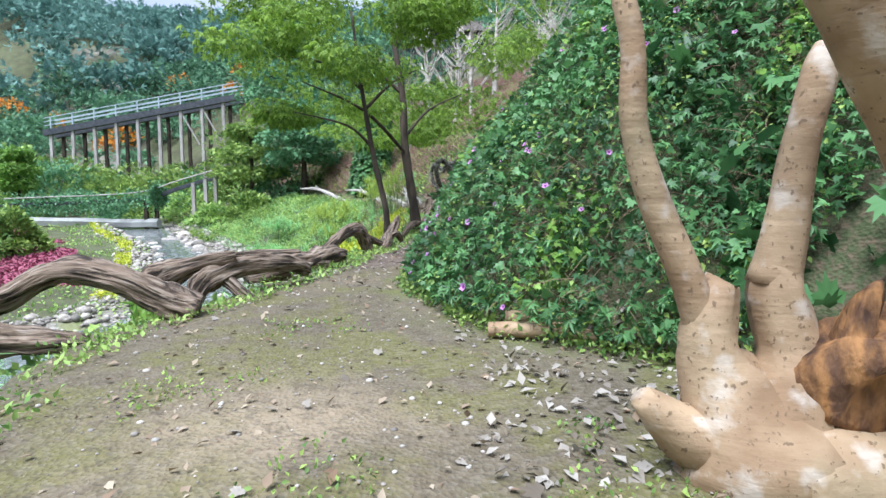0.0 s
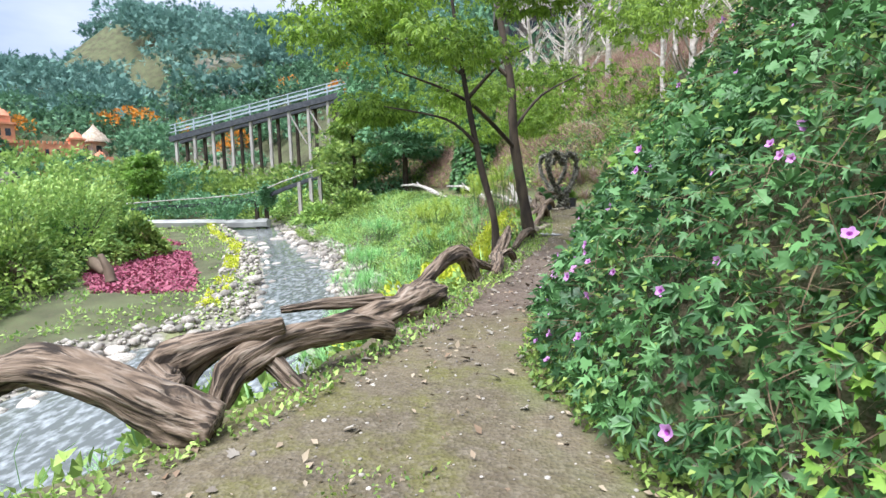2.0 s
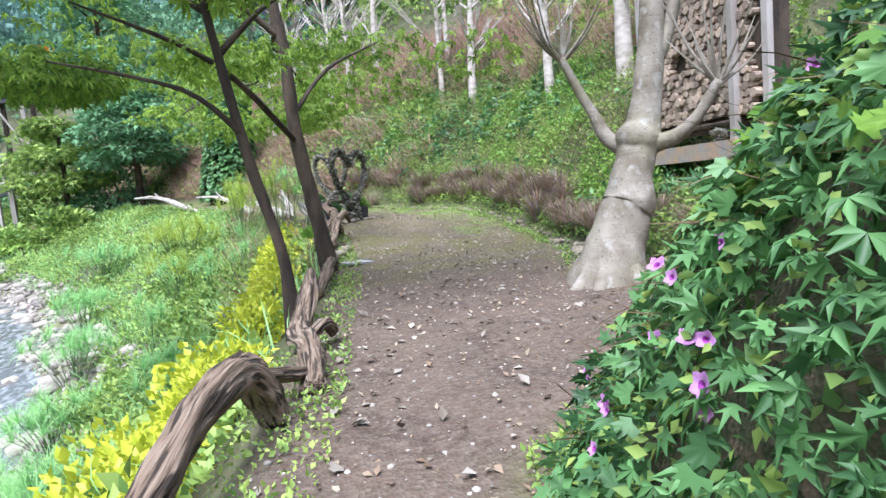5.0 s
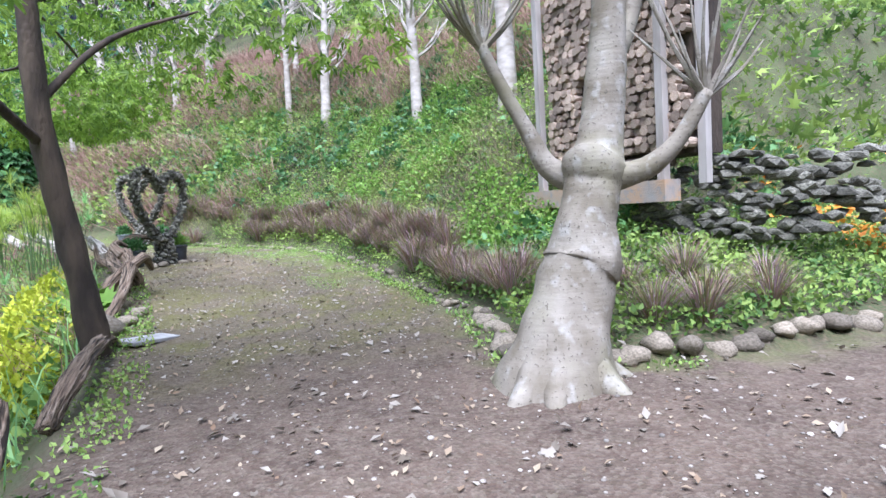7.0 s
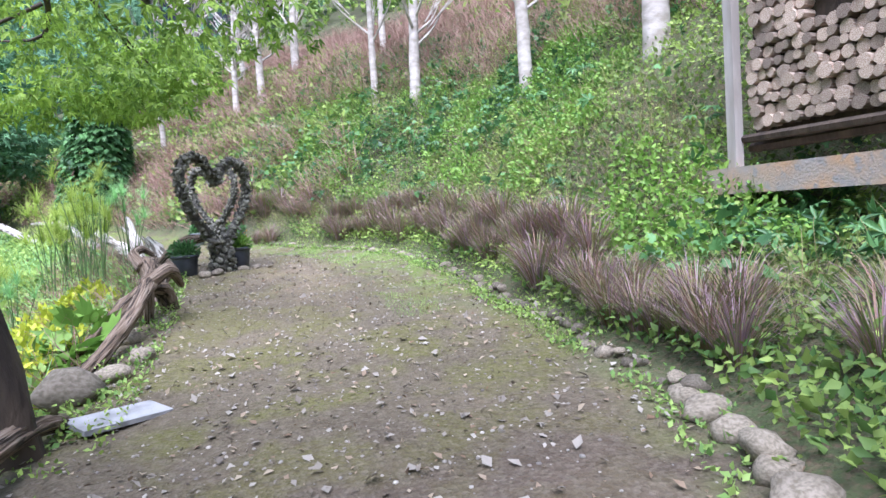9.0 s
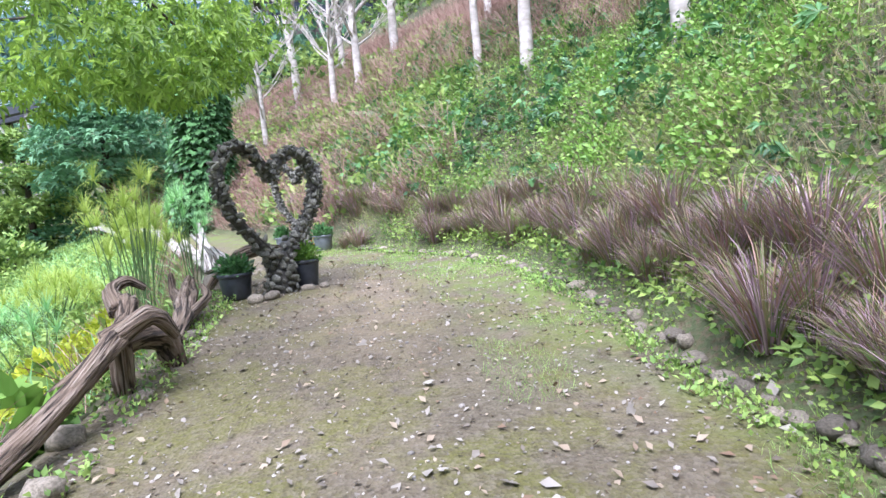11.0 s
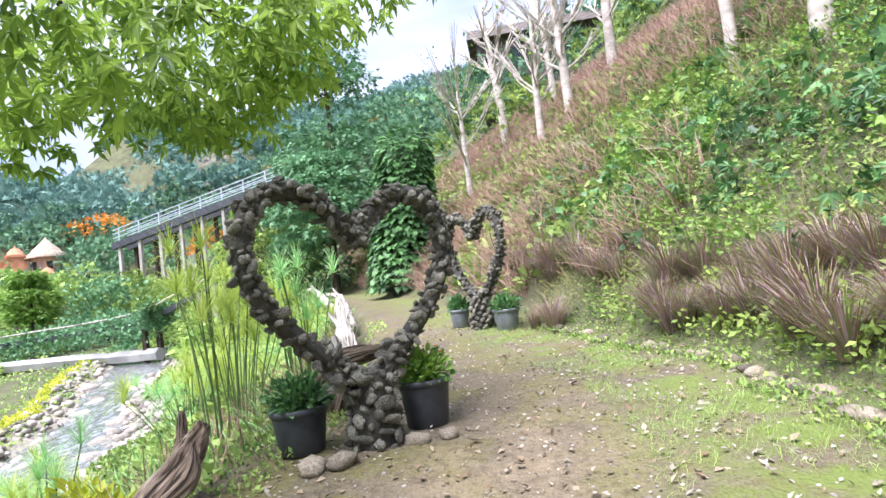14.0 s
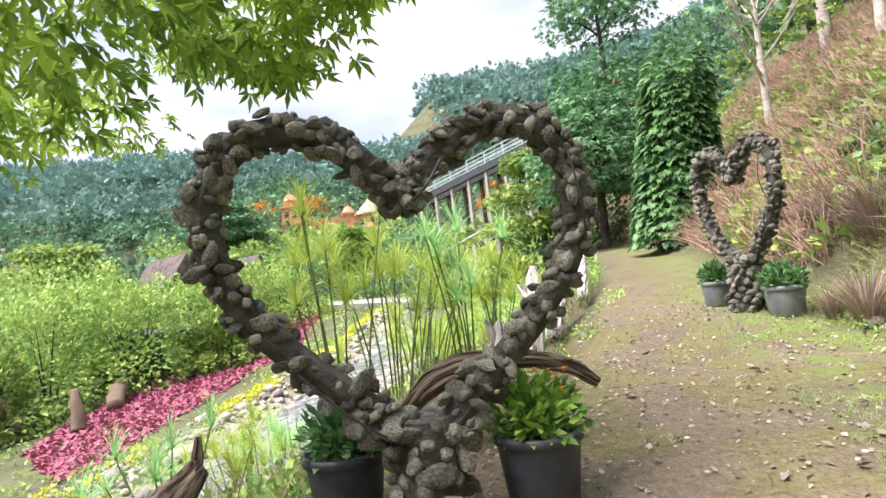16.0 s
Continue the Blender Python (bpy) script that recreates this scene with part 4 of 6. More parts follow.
driftwood([([(-2.6, 5.75, 0.35), (-2.5, 5.9, 0.6), (-2.2, 6.25, 0.72), (-1.85, 6.7, 0.7), (-1.7, 7.0, 0.6)], [0.07, 0.11, 0.11, 0.1, 0.07]), ([(-2.35, 6.05, 0.6), (-2.15, 6.0, 0.45), (-2.0, 6.0, 0.36)], [0.07, 0.06, 0.05])], "forked driftwood log resting on short stubs")
driftwood([([(-2.5, 7.1, 0.5), (-2.2, 7.4, 0.55), (-1.9, 7.8, 0.62), (-1.72, 8.3, 0.66), (-1.6, 8.8, 0.66)], [0.09, 0.14, 0.17, 0.17, 0.12]), ([(-2.75, 7.05, 0.78), (-2.4, 7.3, 0.78), (-2.0, 7.75, 0.74)], [0.03, 0.055, 0.07])], "long split driftwood log with deep grain")
driftwood([([(-1.95, 8.5, 0.66), (-1.8, 8.95, 0.78), (-1.65, 9.5, 0.97), (-1.5, 9.95, 1.0), (-1.42, 10.15, 0.8), (-1.35, 10.2, 0.58)], [0.07, 0.1, 0.11, 0.12, 0.12, 0.1]), ([(-1.45, 10.1, 0.9), (-1.3, 10.5, 0.78), (-1.15, 10.8, 0.68)], [0.07, 0.06, 0.05])], "arched driftwood log with dark hollow end")
driftwood([([(-1.1, 10.6, 0.62), (-1.12, 11.3, 0.75), (-1.2, 12.0, 0.72), (-1.1, 12.7, 1.0), (-1.05, 13.1, 1.2)], [0.1, 0.1, 0.12, 0.1, 0.04]), ([(-1.15, 11.5, 0.75), (-0.98, 11.7, 0.85), (-0.9, 12.0, 0.7)], [0.07, 0.06, 0.05])], "upturned driftwood root beside the tree trunks")
driftwood([([(-1.0, 14.2, 0.7), (-0.85, 14.7, 0.95), (-0.7, 16.2, 0.95), (-0.62, 16.8, 0.82)], [0.07, 0.09, 0.08, 0.06])], "driftwood branch between tree and slab")
driftwood([([(-0.8, 17.7, 0.85), (-0.55, 18.6, 1.15), (-0.4, 19.5, 1.55), (-0.48, 19.9, 1.72)], [0.08, 0.075, 0.09, 0.1]), ([(-0.45, 19.4, 1.5), (-0.2, 19.6, 1.65), (-0.1, 19.8, 1.45)], [0.09, 0.08, 0.05]),
           ([(-0.5, 19.8, 1.7), (-0.62, 20.0, 1.85), (-0.55, 20.15, 1.9), (-0.42, 20.2, 1.82)], [0.08, 0.06, 0.05, 0.03]), ([(-0.45, 19.6, 1.5), (-0.5, 19.7, 1.1), (-0.55, 19.8, 0.9)], [0.07, 0.08, 0.08])], "tangled pale driftwood root leaning over the rail")
driftwood([([(-1.0, 18.9, 0.9), (-0.8, 19.3, 1.15), (-0.55, 19.9, 1.4), (-0.38, 20.3, 1.35), (-0.32, 20.4, 1.05)], [0.08, 0.1, 0.1, 0.11, 0.1])], "bent dark driftwood log at the path edge")
driftwood([([(-0.5, 20.6, 1.1), (-0.55, 21.4, 1.3), (-0.72, 22.2, 1.5), (-0.75, 22.5, 1.7)], [0.08, 0.1, 0.12, 0.06]), ([(-0.6, 21.6, 1.3), (-0.4, 21.9, 1.5), (-0.5, 22.1, 1.65)], [0.07, 0.06, 0.02]), ([(-0.7, 22.1, 1.4), (-0.95, 22.5, 1.55), (-1.0, 22.6, 1.8)], [0.06, 0.06, 0.02])], "split driftwood log beside the planted pot")
driftwood([([(-1.0, 23.9, 1.3), (-0.75, 23.95, 1.62), (-0.45, 24.05, 1.86), (-0.1, 24.3, 1.93), (0.15, 24.6, 1.86), (0.3, 24.8, 1.7)], [0.05, 0.06, 0.09, 0.07, 0.05, 0.03]), ([(-0.55, 24.3, 1.3), (-0.45, 24.3, 1.6), (-0.4, 24.2, 1.8)], [0.1, 0.08, 0.06])], "curved driftwood branch behind the stone heart")
for pts, rr_ in [([(-0.9, 25.2, 1.45), (-1.1, 25.5, 1.75), (-1.25, 25.7, 2.0)], [0.15, 0.17, 0.05]), ([(-1.55, 26.6, 1.5), (-1.7, 26.9, 2.0), (-1.85, 27.2, 2.5)], [0.12, 0.11, 0.04]),
                 ([(-1.8, 27.4, 1.6), (-2.6, 28.9, 2.0), (-3.2, 30.4, 2.2)], [0.12, 0.1, 0.05]), ([(-3.2, 30.5, 1.8), (-4.6, 33.0, 2.5), (-6.0, 35.0, 2.7)], [0.1, 0.09, 0.04]), ([(-6.2, 36, 2.0), (-8.5, 39, 2.9), (-10.5, 42, 3.1)], [0.12, 0.1, 0.05])]:
    driftwood([(pts, rr_), ([pts[1], (pts[1][0] - 0.25, pts[1][1] + 0.1, pts[1][2] + 0.3)], [0.06, 0.02])], "bleached white driftwood stump along the far path", "drift_white", 0.5)

# ---- stone hearts with pots ----
STONES = [mesh("heart_stone", *rock(s + 3)) for s in range(8)]
for s in STONES:
    s.materials.append(M["stone"])


def heart(at, turn, wide, high, seed):
    """A heart of stones set round a core, standing on a stone foot."""
    r = np.random.default_rng(seed)
    h = thing("stone_heart", at, "heart-shaped arch of grey stones on a stone foot", "sculpture", "stone hearts")
    h.matrix_basis = pose(*at, 0, 0, turn)
    line = []
    for k in range(120):
        a = math.pi + 2 * math.pi * (k + 0.5) / 120
        x = math.copysign(abs(math.sin(a)) ** 2.1, math.sin(a))
        z = (13 * math.cos(a) - 5 * math.cos(2 * a) - 2 * math.cos(3 * a) - math.cos(4 * a)) / 17
        line.append(Vector((x * (wide / 2 - 0.1), 0, 0.42 + (z + 1) / 1.72 * (high - 0.52))))
    # Filler core, its dark colour stands for shade between the stones.
    core = tube([tuple(p) for p in line[::4]] + [tuple(line[0])], [0.075] * 31, 8, 0.1, 1, 2)
    put("core", mesh("core", *core), M["gap_core"], h)
    put("foot", mesh("foot", *tube([(0, 0, -0.1), (0, 0, 0.3), (0, 0, 0.6)], [0.19, 0.18, 0.14], 10, 0.1)), M["gap_core"], h)

    def stone(p, s, out):
        o = put("stone", STONES[r.integers(0, 8)], None, h)
        q = out.to_track_quat("Z", "Y").to_euler()
        o.matrix_basis = Matrix.LocRotScale(p, Euler((q.x + 0.35 * r.normal(), q.y + 0.35 * r.normal(), q.z + r.uniform(0, 6.28))), (s * r.uniform(0.95, 1.7), s * r.uniform(0.7, 1.1), s * r.uniform(0.5, 0.95)))

    count = 238
    for k in range(count):
        f = (k + r.uniform(-0.5, 0.5)) / count * 120
        p = line[int(f) % 120].lerp(line[(int(f) + 1) % 120], f % 1)
        d = (line[(int(f) + 2) % 120] - line[int(f) - 2]).normalized()
        n = Vector((0, 1, 0))
        b = d.cross(n)
        a = k * 2.4 + r.uniform(-0.8, 0.8)
        o = math.cos(a) * n + math.sin(a) * b
        low = 1 if p.z > 0.75 else 1.25
        stone(p + o * r.uniform(0.068, 0.1) * low, r.uniform(0.034, 0.064) * low, o)
    for k in range(60):
        a, z = k * 2.4, -0.02 + 0.62 * k / 60
        o = Vector((math.cos(a), math.sin(a), 0.1))
        stone(Vector((0, 0, z)) + o * (0.215 - 0.1 * z), r.uniform(0.045, 0.08), o)
    n = 520
    f = r.uniform(0, 119, n)
    c = np.array([tuple(line[int(v)]) for v in f])
    o = r.normal(size=(n, 3)) * np.array([1, 1.3, 1])
    rv, rf = rock(41)
    V, F = scatter(np.array(rv) * np.array([1.4, 1, 0.7]), np.array(rf), c + unit(o) * r.uniform(0.07, 0.105, (n, 1)), unit(r.normal(size=(n, 3))), unit(o), r.uniform(0.018, 0.042, n))
    rubble = put("rubble", mesh("rubble", V, F), M["stone"], h, "small chips wedged between the stones")
    rubble["kind"] = "stuff"
    for k in (8, 60, 84):
        a, c = line[k], line[k + 9]
        n = Vector((0, -0.13, -0.05))
        put("cable", mesh("cable", *tube([a + n, (a + c) / 2 + n * 1.4, c + n], [0.006] * 3, 5, 0, 0, 4)), M["wire"], h)
    return h


HB = (0.28, 23.2)
heart((HB[0], HB[1], float(path_z(23.2)) - 0.02), 56, 2.05, 2.17, 3)
H2 = (0.0, 29.2)
heart((H2[0], H2[1], float(land(*H2)) - 0.02), -35, 1.6, 2.25, 5)


def pot(x, y, r, h, mat, label, seed, flower):
    z = float(land(x, y))
    t = thing("flower_pot", (x, y, z), label, "pot", "pots beside the stone hearts")
    put("body", mesh("body", *lathe([(r * 0.72, 0), (r * 0.76, 0.01), (r * 0.93, h - 0.05), (r * 0.93, h - 0.02), (r * 0.86, h - 0.02), (r * 0.84, h - 0.08), (0.0, h - 0.08)])), M[mat], t, "", True)
    put("rim", mesh("rim", *lathe([(r * 0.93, h - 0.055), (r * 1.0, h - 0.05), (r * 1.02, h - 0.02), (r * 1.0, h), (r * 0.9, h + 0.002), (r * 0.87, h - 0.02)])), M[mat], t, "", True)
    put("soil", mesh("soil", *lathe([(r * 0.86, h - 0.06), (r * 0.4, h - 0.04), (0.001, h - 0.035)])), M["earth"], t)
    p = thing("potted_plant", (x, y, z + h - 0.05), "bushy green potted plant with small leaves", "plant", "plants in the pots")
    n = 620
    u = unit(rng.normal(size=(n, 3))) * rng.uniform(0.3, 1, (n, 1))
    P = np.array([0, 0, 0.08]) + np.abs(u) * np.sign(u) * np.array([r * 1.05, r * 1.05, 0.2]) * np.array([1, 1, 1])
    P[:, 2] = np.abs(P[:, 2]) + 0.02
    put("foliage", mesh("foliage", *scatter(*LEAF, P, u + rnd(n) * 0.5 + np.array([0, 0, 0.4]), rnd(n) + np.array([0, 0, 1.2]), rng.uniform(0.05, 0.1, n))), M["vine_lit"] if flower else M["vine"], p)
    put("stem", mesh("stem", *joined([tube([(0, 0, 0), tuple(q * 0.6), tuple(q)], [0.006, 0.005, 0.003], 4, 0, 0, 2) for q in P[:26]])), M["stem"], p)
    if flower:
        for k in range(7):
            q = np.array([rng.uniform(-0.1, 0.2), rng.uniform(-0.1, 0.2), rng.uniform(0.25, 0.36)])
            put("blossom", mesh("blossom", *scatter(*FLOWER, q[None], np.array([[1, 0, 0.2]]), np.array([[0.2, 0, 1]]), [0.05])), M["orange"], p)


pot(-0.33, 23.12, 0.235, 0.36, "pot", "large black plastic pot with green plant", 1, False)
pot(0.55, 23.72, 0.235, 0.4, "pot", "large dark plastic pot with flowering plant", 2, True)
pot(-0.52, 29.6, 0.2, 0.34, "pot_grey", "grey plastic pot beside the stone heart", 3, False)
pot(0.5, 28.85, 0.24, 0.36, "pot_grey", "grey plastic pot beside purple grass", 4, False)


# ---- planting ----
def normal_at(x, y, e=0.15):
    return unit(np.stack([-(land(x + e, y) - land(x - e, y)) / (2 * e), -(land(x, y + e) - land(x, y - e)) / (2 * e), np.ones_like(x)], -1))


def region(n, x0, x1, y0, y1, test):
    """n random places in a box of the plan that pass the test."""
    xs, ys = [], []
    got = 0
    for attempt in range(30):
        if got >= n:
            break
        x, y = rng.uniform(x0, x1, n * 2), rng.uniform(y0, y1, n * 2)
        ok = test(x, y)
        xs.append(x[ok])
        ys.append(y[ok])
        got += ok.sum()
    xs, ys = np.concatenate(xs), np.concatenate(ys)
    k = np.arange(n) % max(len(xs), 1)
    return xs[k], ys[k]


def clumpy(x, y, f=1.0, k=0.0):
    return 0.5 + 0.5 * (0.6 * wave(x, y, f, k) + 0.4 * wave(x, y, f * 2.7, k + 1))


def cover(name, tmpl, n, box_, test, size, lift, mat, label, category, flat=0.8, droop=0.5, upright=0.0):
    x, y = region(n, *box_, test)
    N0 = normal_at(x, y)
    P = np.stack([x, y, land(x, y)], -1) + N0 * rng.uniform(lift[0], lift[1], (n, 1))
    D = rnd(n) * 0.8 + N0 * np.array([1, 1, 0]) * 1.0 + np.array([0, 0, upright - droop * 0.4])
    N = N0 + rnd(n) * flat
    ob = put(name, mesh(name, *scatter(*tmpl, P, D, N, rng.uniform(size[0], size[1], n))), M[mat])
    return tagged(ob, label, category, kind="stuff")


def in_a(lo, hi):
    return lambda x, y: (beside(BANK_A, x, y) > lo) & (beside(BANK_A, x, y) < hi)


def in_b(lo, hi, f=0.0, k=0.0, cut=0.0):
    return lambda x, y: (beside(BANK_B, x, y) > lo) & (beside(BANK_B, x, y) < hi) & (beside(BANK_A, x, y) < 0) & ((clumpy(x, y, f, k) > cut) if f else True)


# vine-covered bank
cover("vine_cover", LEAF, 13000, (-0.6, 4.5, 3.6, 10.6), lambda x, y: in_a(-0.02, 4.2)(x, y) & (clumpy(x, y, 1.9, 9) > 0.35), (0.035, 0.075), (0.05, 0.3), "herb", "mixed light green leaves on the bank", "vine", 0.9)
cover("vine_cover", FINGERS, 5000, (-0.6, 4.5, 3.6, 10.6), in_a(-0.02, 4.2), (0.07, 0.12), (0.1, 0.3), "vine", "dark fingered vine leaves on the bank", "vine", 0.8)
cover("vine_cover", LOBED, 9000, (-0.6, 4.5, 3.6, 10.6), in_a(-0.02, 4.2), (0.05, 0.11), (0.02, 0.32), "vine", "dense dark green lobed vine leaves covering the bank", "vine", 0.9)
# Upper leaves of the bank appear lit through their brighter colour.
cover("vine_cover", LOBED, 3500, (-0.6, 4.5, 4.5, 10.6), lambda x, y: in_a(0.1, 4.2)(x, y) & (clumpy(x, y, 1.5, 2) > 0.62), (0.05, 0.1), (0.1, 0.32), "vine_lit", "vine leaves on the bank in the brighter lit colour", "vine", 0.9)
cover("vine_cover", LOBED, 3500, (2, 9, -1, 10.5), lambda x, y: (beside(BANK_A, x, y) > 0.2) & (beside(BANK_A, x, y) < 6), (0.12, 0.24), (0.02, 0.35), "vine", "dark vine leaves behind the pruned tree", "vine", 0.9)
cover("vine_cover", SPRAY, 9000, (-0.6, 4.5, 3.6, 10.6), in_a(-0.02, 4.2), (0.06, 0.12), (0.05, 0.34), "vine", "pointed dark green leaves on the bank", "vine", 0.9)
cover("dry_twigs", THIN, 6500, (-0.5, 5, 4.0, 10.6), lambda x, y: in_a(0.05, 4.0)(x, y) & (clumpy(x, y, 1.7, 5) > 0.45), (0.15, 0.42), (0.08, 0.28), "twig", "dry brown vine stalks hanging under the leaves", "dry stalks", 1.2)
cover("weeds", LEAF, 3800, (-1.2, 2.2, 3.2, 10.4), lambda x, y: (beside(BANK_A, x, y) > -0.45 * clumpy(x, y, 2.5, 1)) & (beside(BANK_A, x, y) < 0.12), (0.03, 0.07), (0.0, 0.1), "herb", "small green weeds along the foot of the bank", "weeds", 1.0, 0, 0.5)
flower_mesh = mesh("flower", *scatter(*FLOWER, np.zeros((1, 3)), np.array([[0, 1, 0.0]]), np.array([[0, 0, 1.0]]), [1.0]))
flower_mesh.materials.append(M["petal"])
throat_mesh = mesh("throat", *lathe([(0.02, -0.12), (0.1, 0.06), (0.17, 0.125)], 8))
throat_mesh.materials.append(M["petal_throat"])
fa, fb = region(62, -0.5, 1.5, 4.6, 9.6, in_a(-0.02, 0.9)), region(26, -0.4, 3, 4.6, 9.8, in_a(0.9, 3.2))
fx, fy = np.concatenate([fa[0], fb[0]]), np.concatenate([fa[1], fb[1]])
FN = normal_at(fx, fy)
for i in range(len(fx)):
    o = new("pink_flower", flower_mesh)
    p = Vector((fx[i], fy[i], float(land(fx[i], fy[i])))) + Vector(FN[i]) * rng.uniform(0.24, 0.34)
    q = (Vector(FN[i]) + Vector(rnd(1)[0]) * 0.6 + Vector((-0.4, -0.5, 0.1))).to_track_quat("Z", "Y")
    s = rng.uniform(0.05, 0.085)
    o.matrix_basis = Matrix.LocRotScale(p, q, (s, s, s * rng.uniform(0.7, 1.4)))
    put("throat", throat_mesh, None, o)
    tagged(o, "pink purple trumpet flower among vine leaves", "flower", "flowers on the vine")
for k, (a, b_, c) in enumerate([((0.35, 4.42), (1.55, 4.2), 0.06), ((0.5, 4.55), (1.7, 4.3), 0.05), ((0.9, 4.5), (1.95, 4.05), 0.05), ((0.95, 4.25), (2.2, 3.75), 0.045)]):
    z0, z1 = float(path_z(a[1])) + 0.05 + 0.07 * (k % 3), float(path_z(b_[1])) + 0.05 + 0.07 * (k % 3)
    o = put("edging_pole", mesh("edging_pole", *tube([(a[0], a[1], z0), ((a[0] + b_[0]) / 2, (a[1] + b_[1]) / 2, (z0 + z1) / 2 + 0.01), (b_[0], b_[1], z1)], [c, c * 1.1, c], 10, 0.12, k)), M["bamboo"], smooth=True)
    tagged(o, "tan wooden pole edging the planted bank", "pole", "edging poles")

# herb-covered slope
SL = (-14, 12, 12.4, 46)
cover("slope_cover", LEAF, 60000, (2, 11, 12.6, 34), in_b(0.15, 7, 0.9, 1, 0.12), (0.05, 0.11), (0.0, 0.24), "herb", "low green herbs covering the slope", "ground cover", 0.9, 0.2, 0.35)
cover("slope_cover", LOBED, 2200, (1, 11, 15, 36), in_b(0.9, 6, 1.1, 3, 0.62), (0.1, 0.18), (0.1, 0.45), "vine", "darker leafy shrubs on the slope", "shrubs", 0.8, 0.2, 0.3)
cover("slope_cover", LEAF, 22000, (1, 10, 16, 36), in_b(0.8, 5, 1.0, 6, 0.58), (0.05, 0.11), (0.05, 0.35), "vine_lit", "bright green herbs on the slope", "ground cover", 0.9, 0.1, 0.5)
cover("slope_grass", THIN, 14000, (1, 12, 15, 36), in_b(0.3, 9, 0.8, 4, 0.45), (0.3, 0.6), (0.0, 0.05), "purple_green", "thin brownish grass on the slope", "grass", 0.9, 0, 1.3)
cover("slope_fern", FINGERS, 1300, (1, 11, 15, 36), in_b(0.8, 7, 1.3, 11, 0.6), (0.12, 0.22), (0.1, 0.4), "vine", "dark ferny plants on the slope", "ferns", 0.8, 0.2, 0.3)
cover("slope_earth", THIN, 7000, (1, 9, 15, 30), in_b(0.3, 4, 1.2, 12, 0.5), (0.15, 0.35), (0.0, 0.12), "dry", "dry brown stalks among the slope herbs", "dry stalks", 1.0, 0, 0.5)
cover("rust_grass", THIN, 34000, (-6, 13, 19, 52), in_b(4.2, 11, 0.6, 2, 0.3), (0.5, 1.0), (0.0, 0.05), "rust", "reddish dry grass at the top of the slope", "grass", 0.9, 0, 1.3)
cover("slope_cover", LEAF, 16000, (-16, 6, 30, 60), in_b(0.3, 9, 0.7, 2, 0.3), (0.14, 0.3), (0.0, 0.35), "herb", "green herbs on the far slope", "ground cover", 0.9, 0.1, 0.4)
cover("rust_grass", THIN, 14000, (-16, 4, 28, 60), in_b(0.1, 3.5, 0.6, 3, 0.35), (0.6, 1.1), (0.0, 0.05), "rust", "reddish dry grass beside the far path", "grass", 0.9, 0, 1.2)


def grass_clump(name, n, h, mats, label, group, seed):
    r = np.random.default_rng(seed)
    t = thing(name, (0, 0, 0), label, "grass", group)
    for j, (mat, share) in enumerate(mats):
        k = int(n * share)
        a = r.uniform(0, 6.28, k)
        lean = r.uniform(0.05, 0.8, k)
        P = np.stack([0.07 * np.cos(a), 0.07 * np.sin(a), np.zeros(k)], -1) * r.uniform(0.2, 1.3, (k, 1))
        D = np.stack([np.cos(a) * lean, np.sin(a) * lean, np.ones(k)], -1)
        N = np.stack([-np.cos(a), -np.sin(a), lean], -1) + r.uniform(-0.3, 0.3, (k, 3))
        tv = np.array(BLADE[0]) * np.array([0.42, 1, 0.85])
        put("blade_tuft" if j == 0 else "plume_tuft", mesh(name, *scatter(tv, BLADE[1], P, D, N, r.uniform(0.6, 1.1, k) * h)), M[mat], t)
    return t


CL = [grass_clump("purple_grass", 320, 0.66, [("purple_green", 0.4), ("purple", 0.35), ("rust", 0.25)], "tuft of purple fountain grass with arching blades", "purple grass along the path", s) for s in range(4)]
spots = []
for y in np.arange(15.3, 27, 0.27):
    for row in range(2):
        spots.append((float(np.interp(y, [15.2, 17.7, 20.4, 23, 25.5, 27.3], [3.4, 3.7, 3.8, 3.75, 3.2, 2.1])) + 0.35 + 0.42 * row + rng.uniform(-0.14, 0.14), y + rng.uniform(-0.12, 0.12) + 0.13 * row))
for s in np.linspace(0, 1, 26):
    spots.append((2.3 - 3.4 * s + rng.uniform(-0.2, 0.2) + 0.5, 27.6 + 5.0 * s + rng.uniform(-0.2, 0.3) + 0.3))
for x, y in ((4.2, 13.3), (4.7, 13.1), (5.2, 13.3), (5.7, 13.0), (4.5, 13.9), (5.3, 13.8), (6.1, 13.3), (4.0, 14.4), (4.6, 14.7), (1.0, 28.6), (1.35, 28.3), (1.1, 29.0)):
    spots.append((x, y))
for i, (x, y) in enumerate(spots):
    m = Matrix.LocRotScale((x, y, float(land(x, y)) - 0.02), Euler((0, 0, rng.uniform(0, 6.28))), None)
    sc = rng.uniform(0.6, 1.25) * (1.0 if y > 17 else 0.85)
    if i < 4:
        CL[i].matrix_basis = m
        CL[i].scale = (sc, sc, sc)
    else:
        copy_thing(CL[i % 4], m).scale = (sc, sc, sc)

# kerb of round stones
cover("kerb_weeds", LEAF, 9000, (1, 5, 13.5, 30), lambda x, y: (beside(BANK_B, x, y) > -0.3) & (beside(BANK_B, x, y) < 0.75) & (clumpy(x, y, 2.0, 2) > np.where(y < 16.5, 0.62, 0.3)) & (beside(BANK_B, x, y) > np.where(y < 16.5, 0.2, -0.3)), (0.02, 0.055), (0.0, 0.1), "herb", "small green weeds round the kerb stones", "weeds", 0.9, 0, 0.6)
KS = [mesh("kerb_stone", *lump(20 + s, 2, 0.32)) for s in range(6)]
for k in KS:
    k.materials.append(M["kerb"])
    k.polygons.foreach_set("use_smooth", np.ones(len(k.polygons), bool))


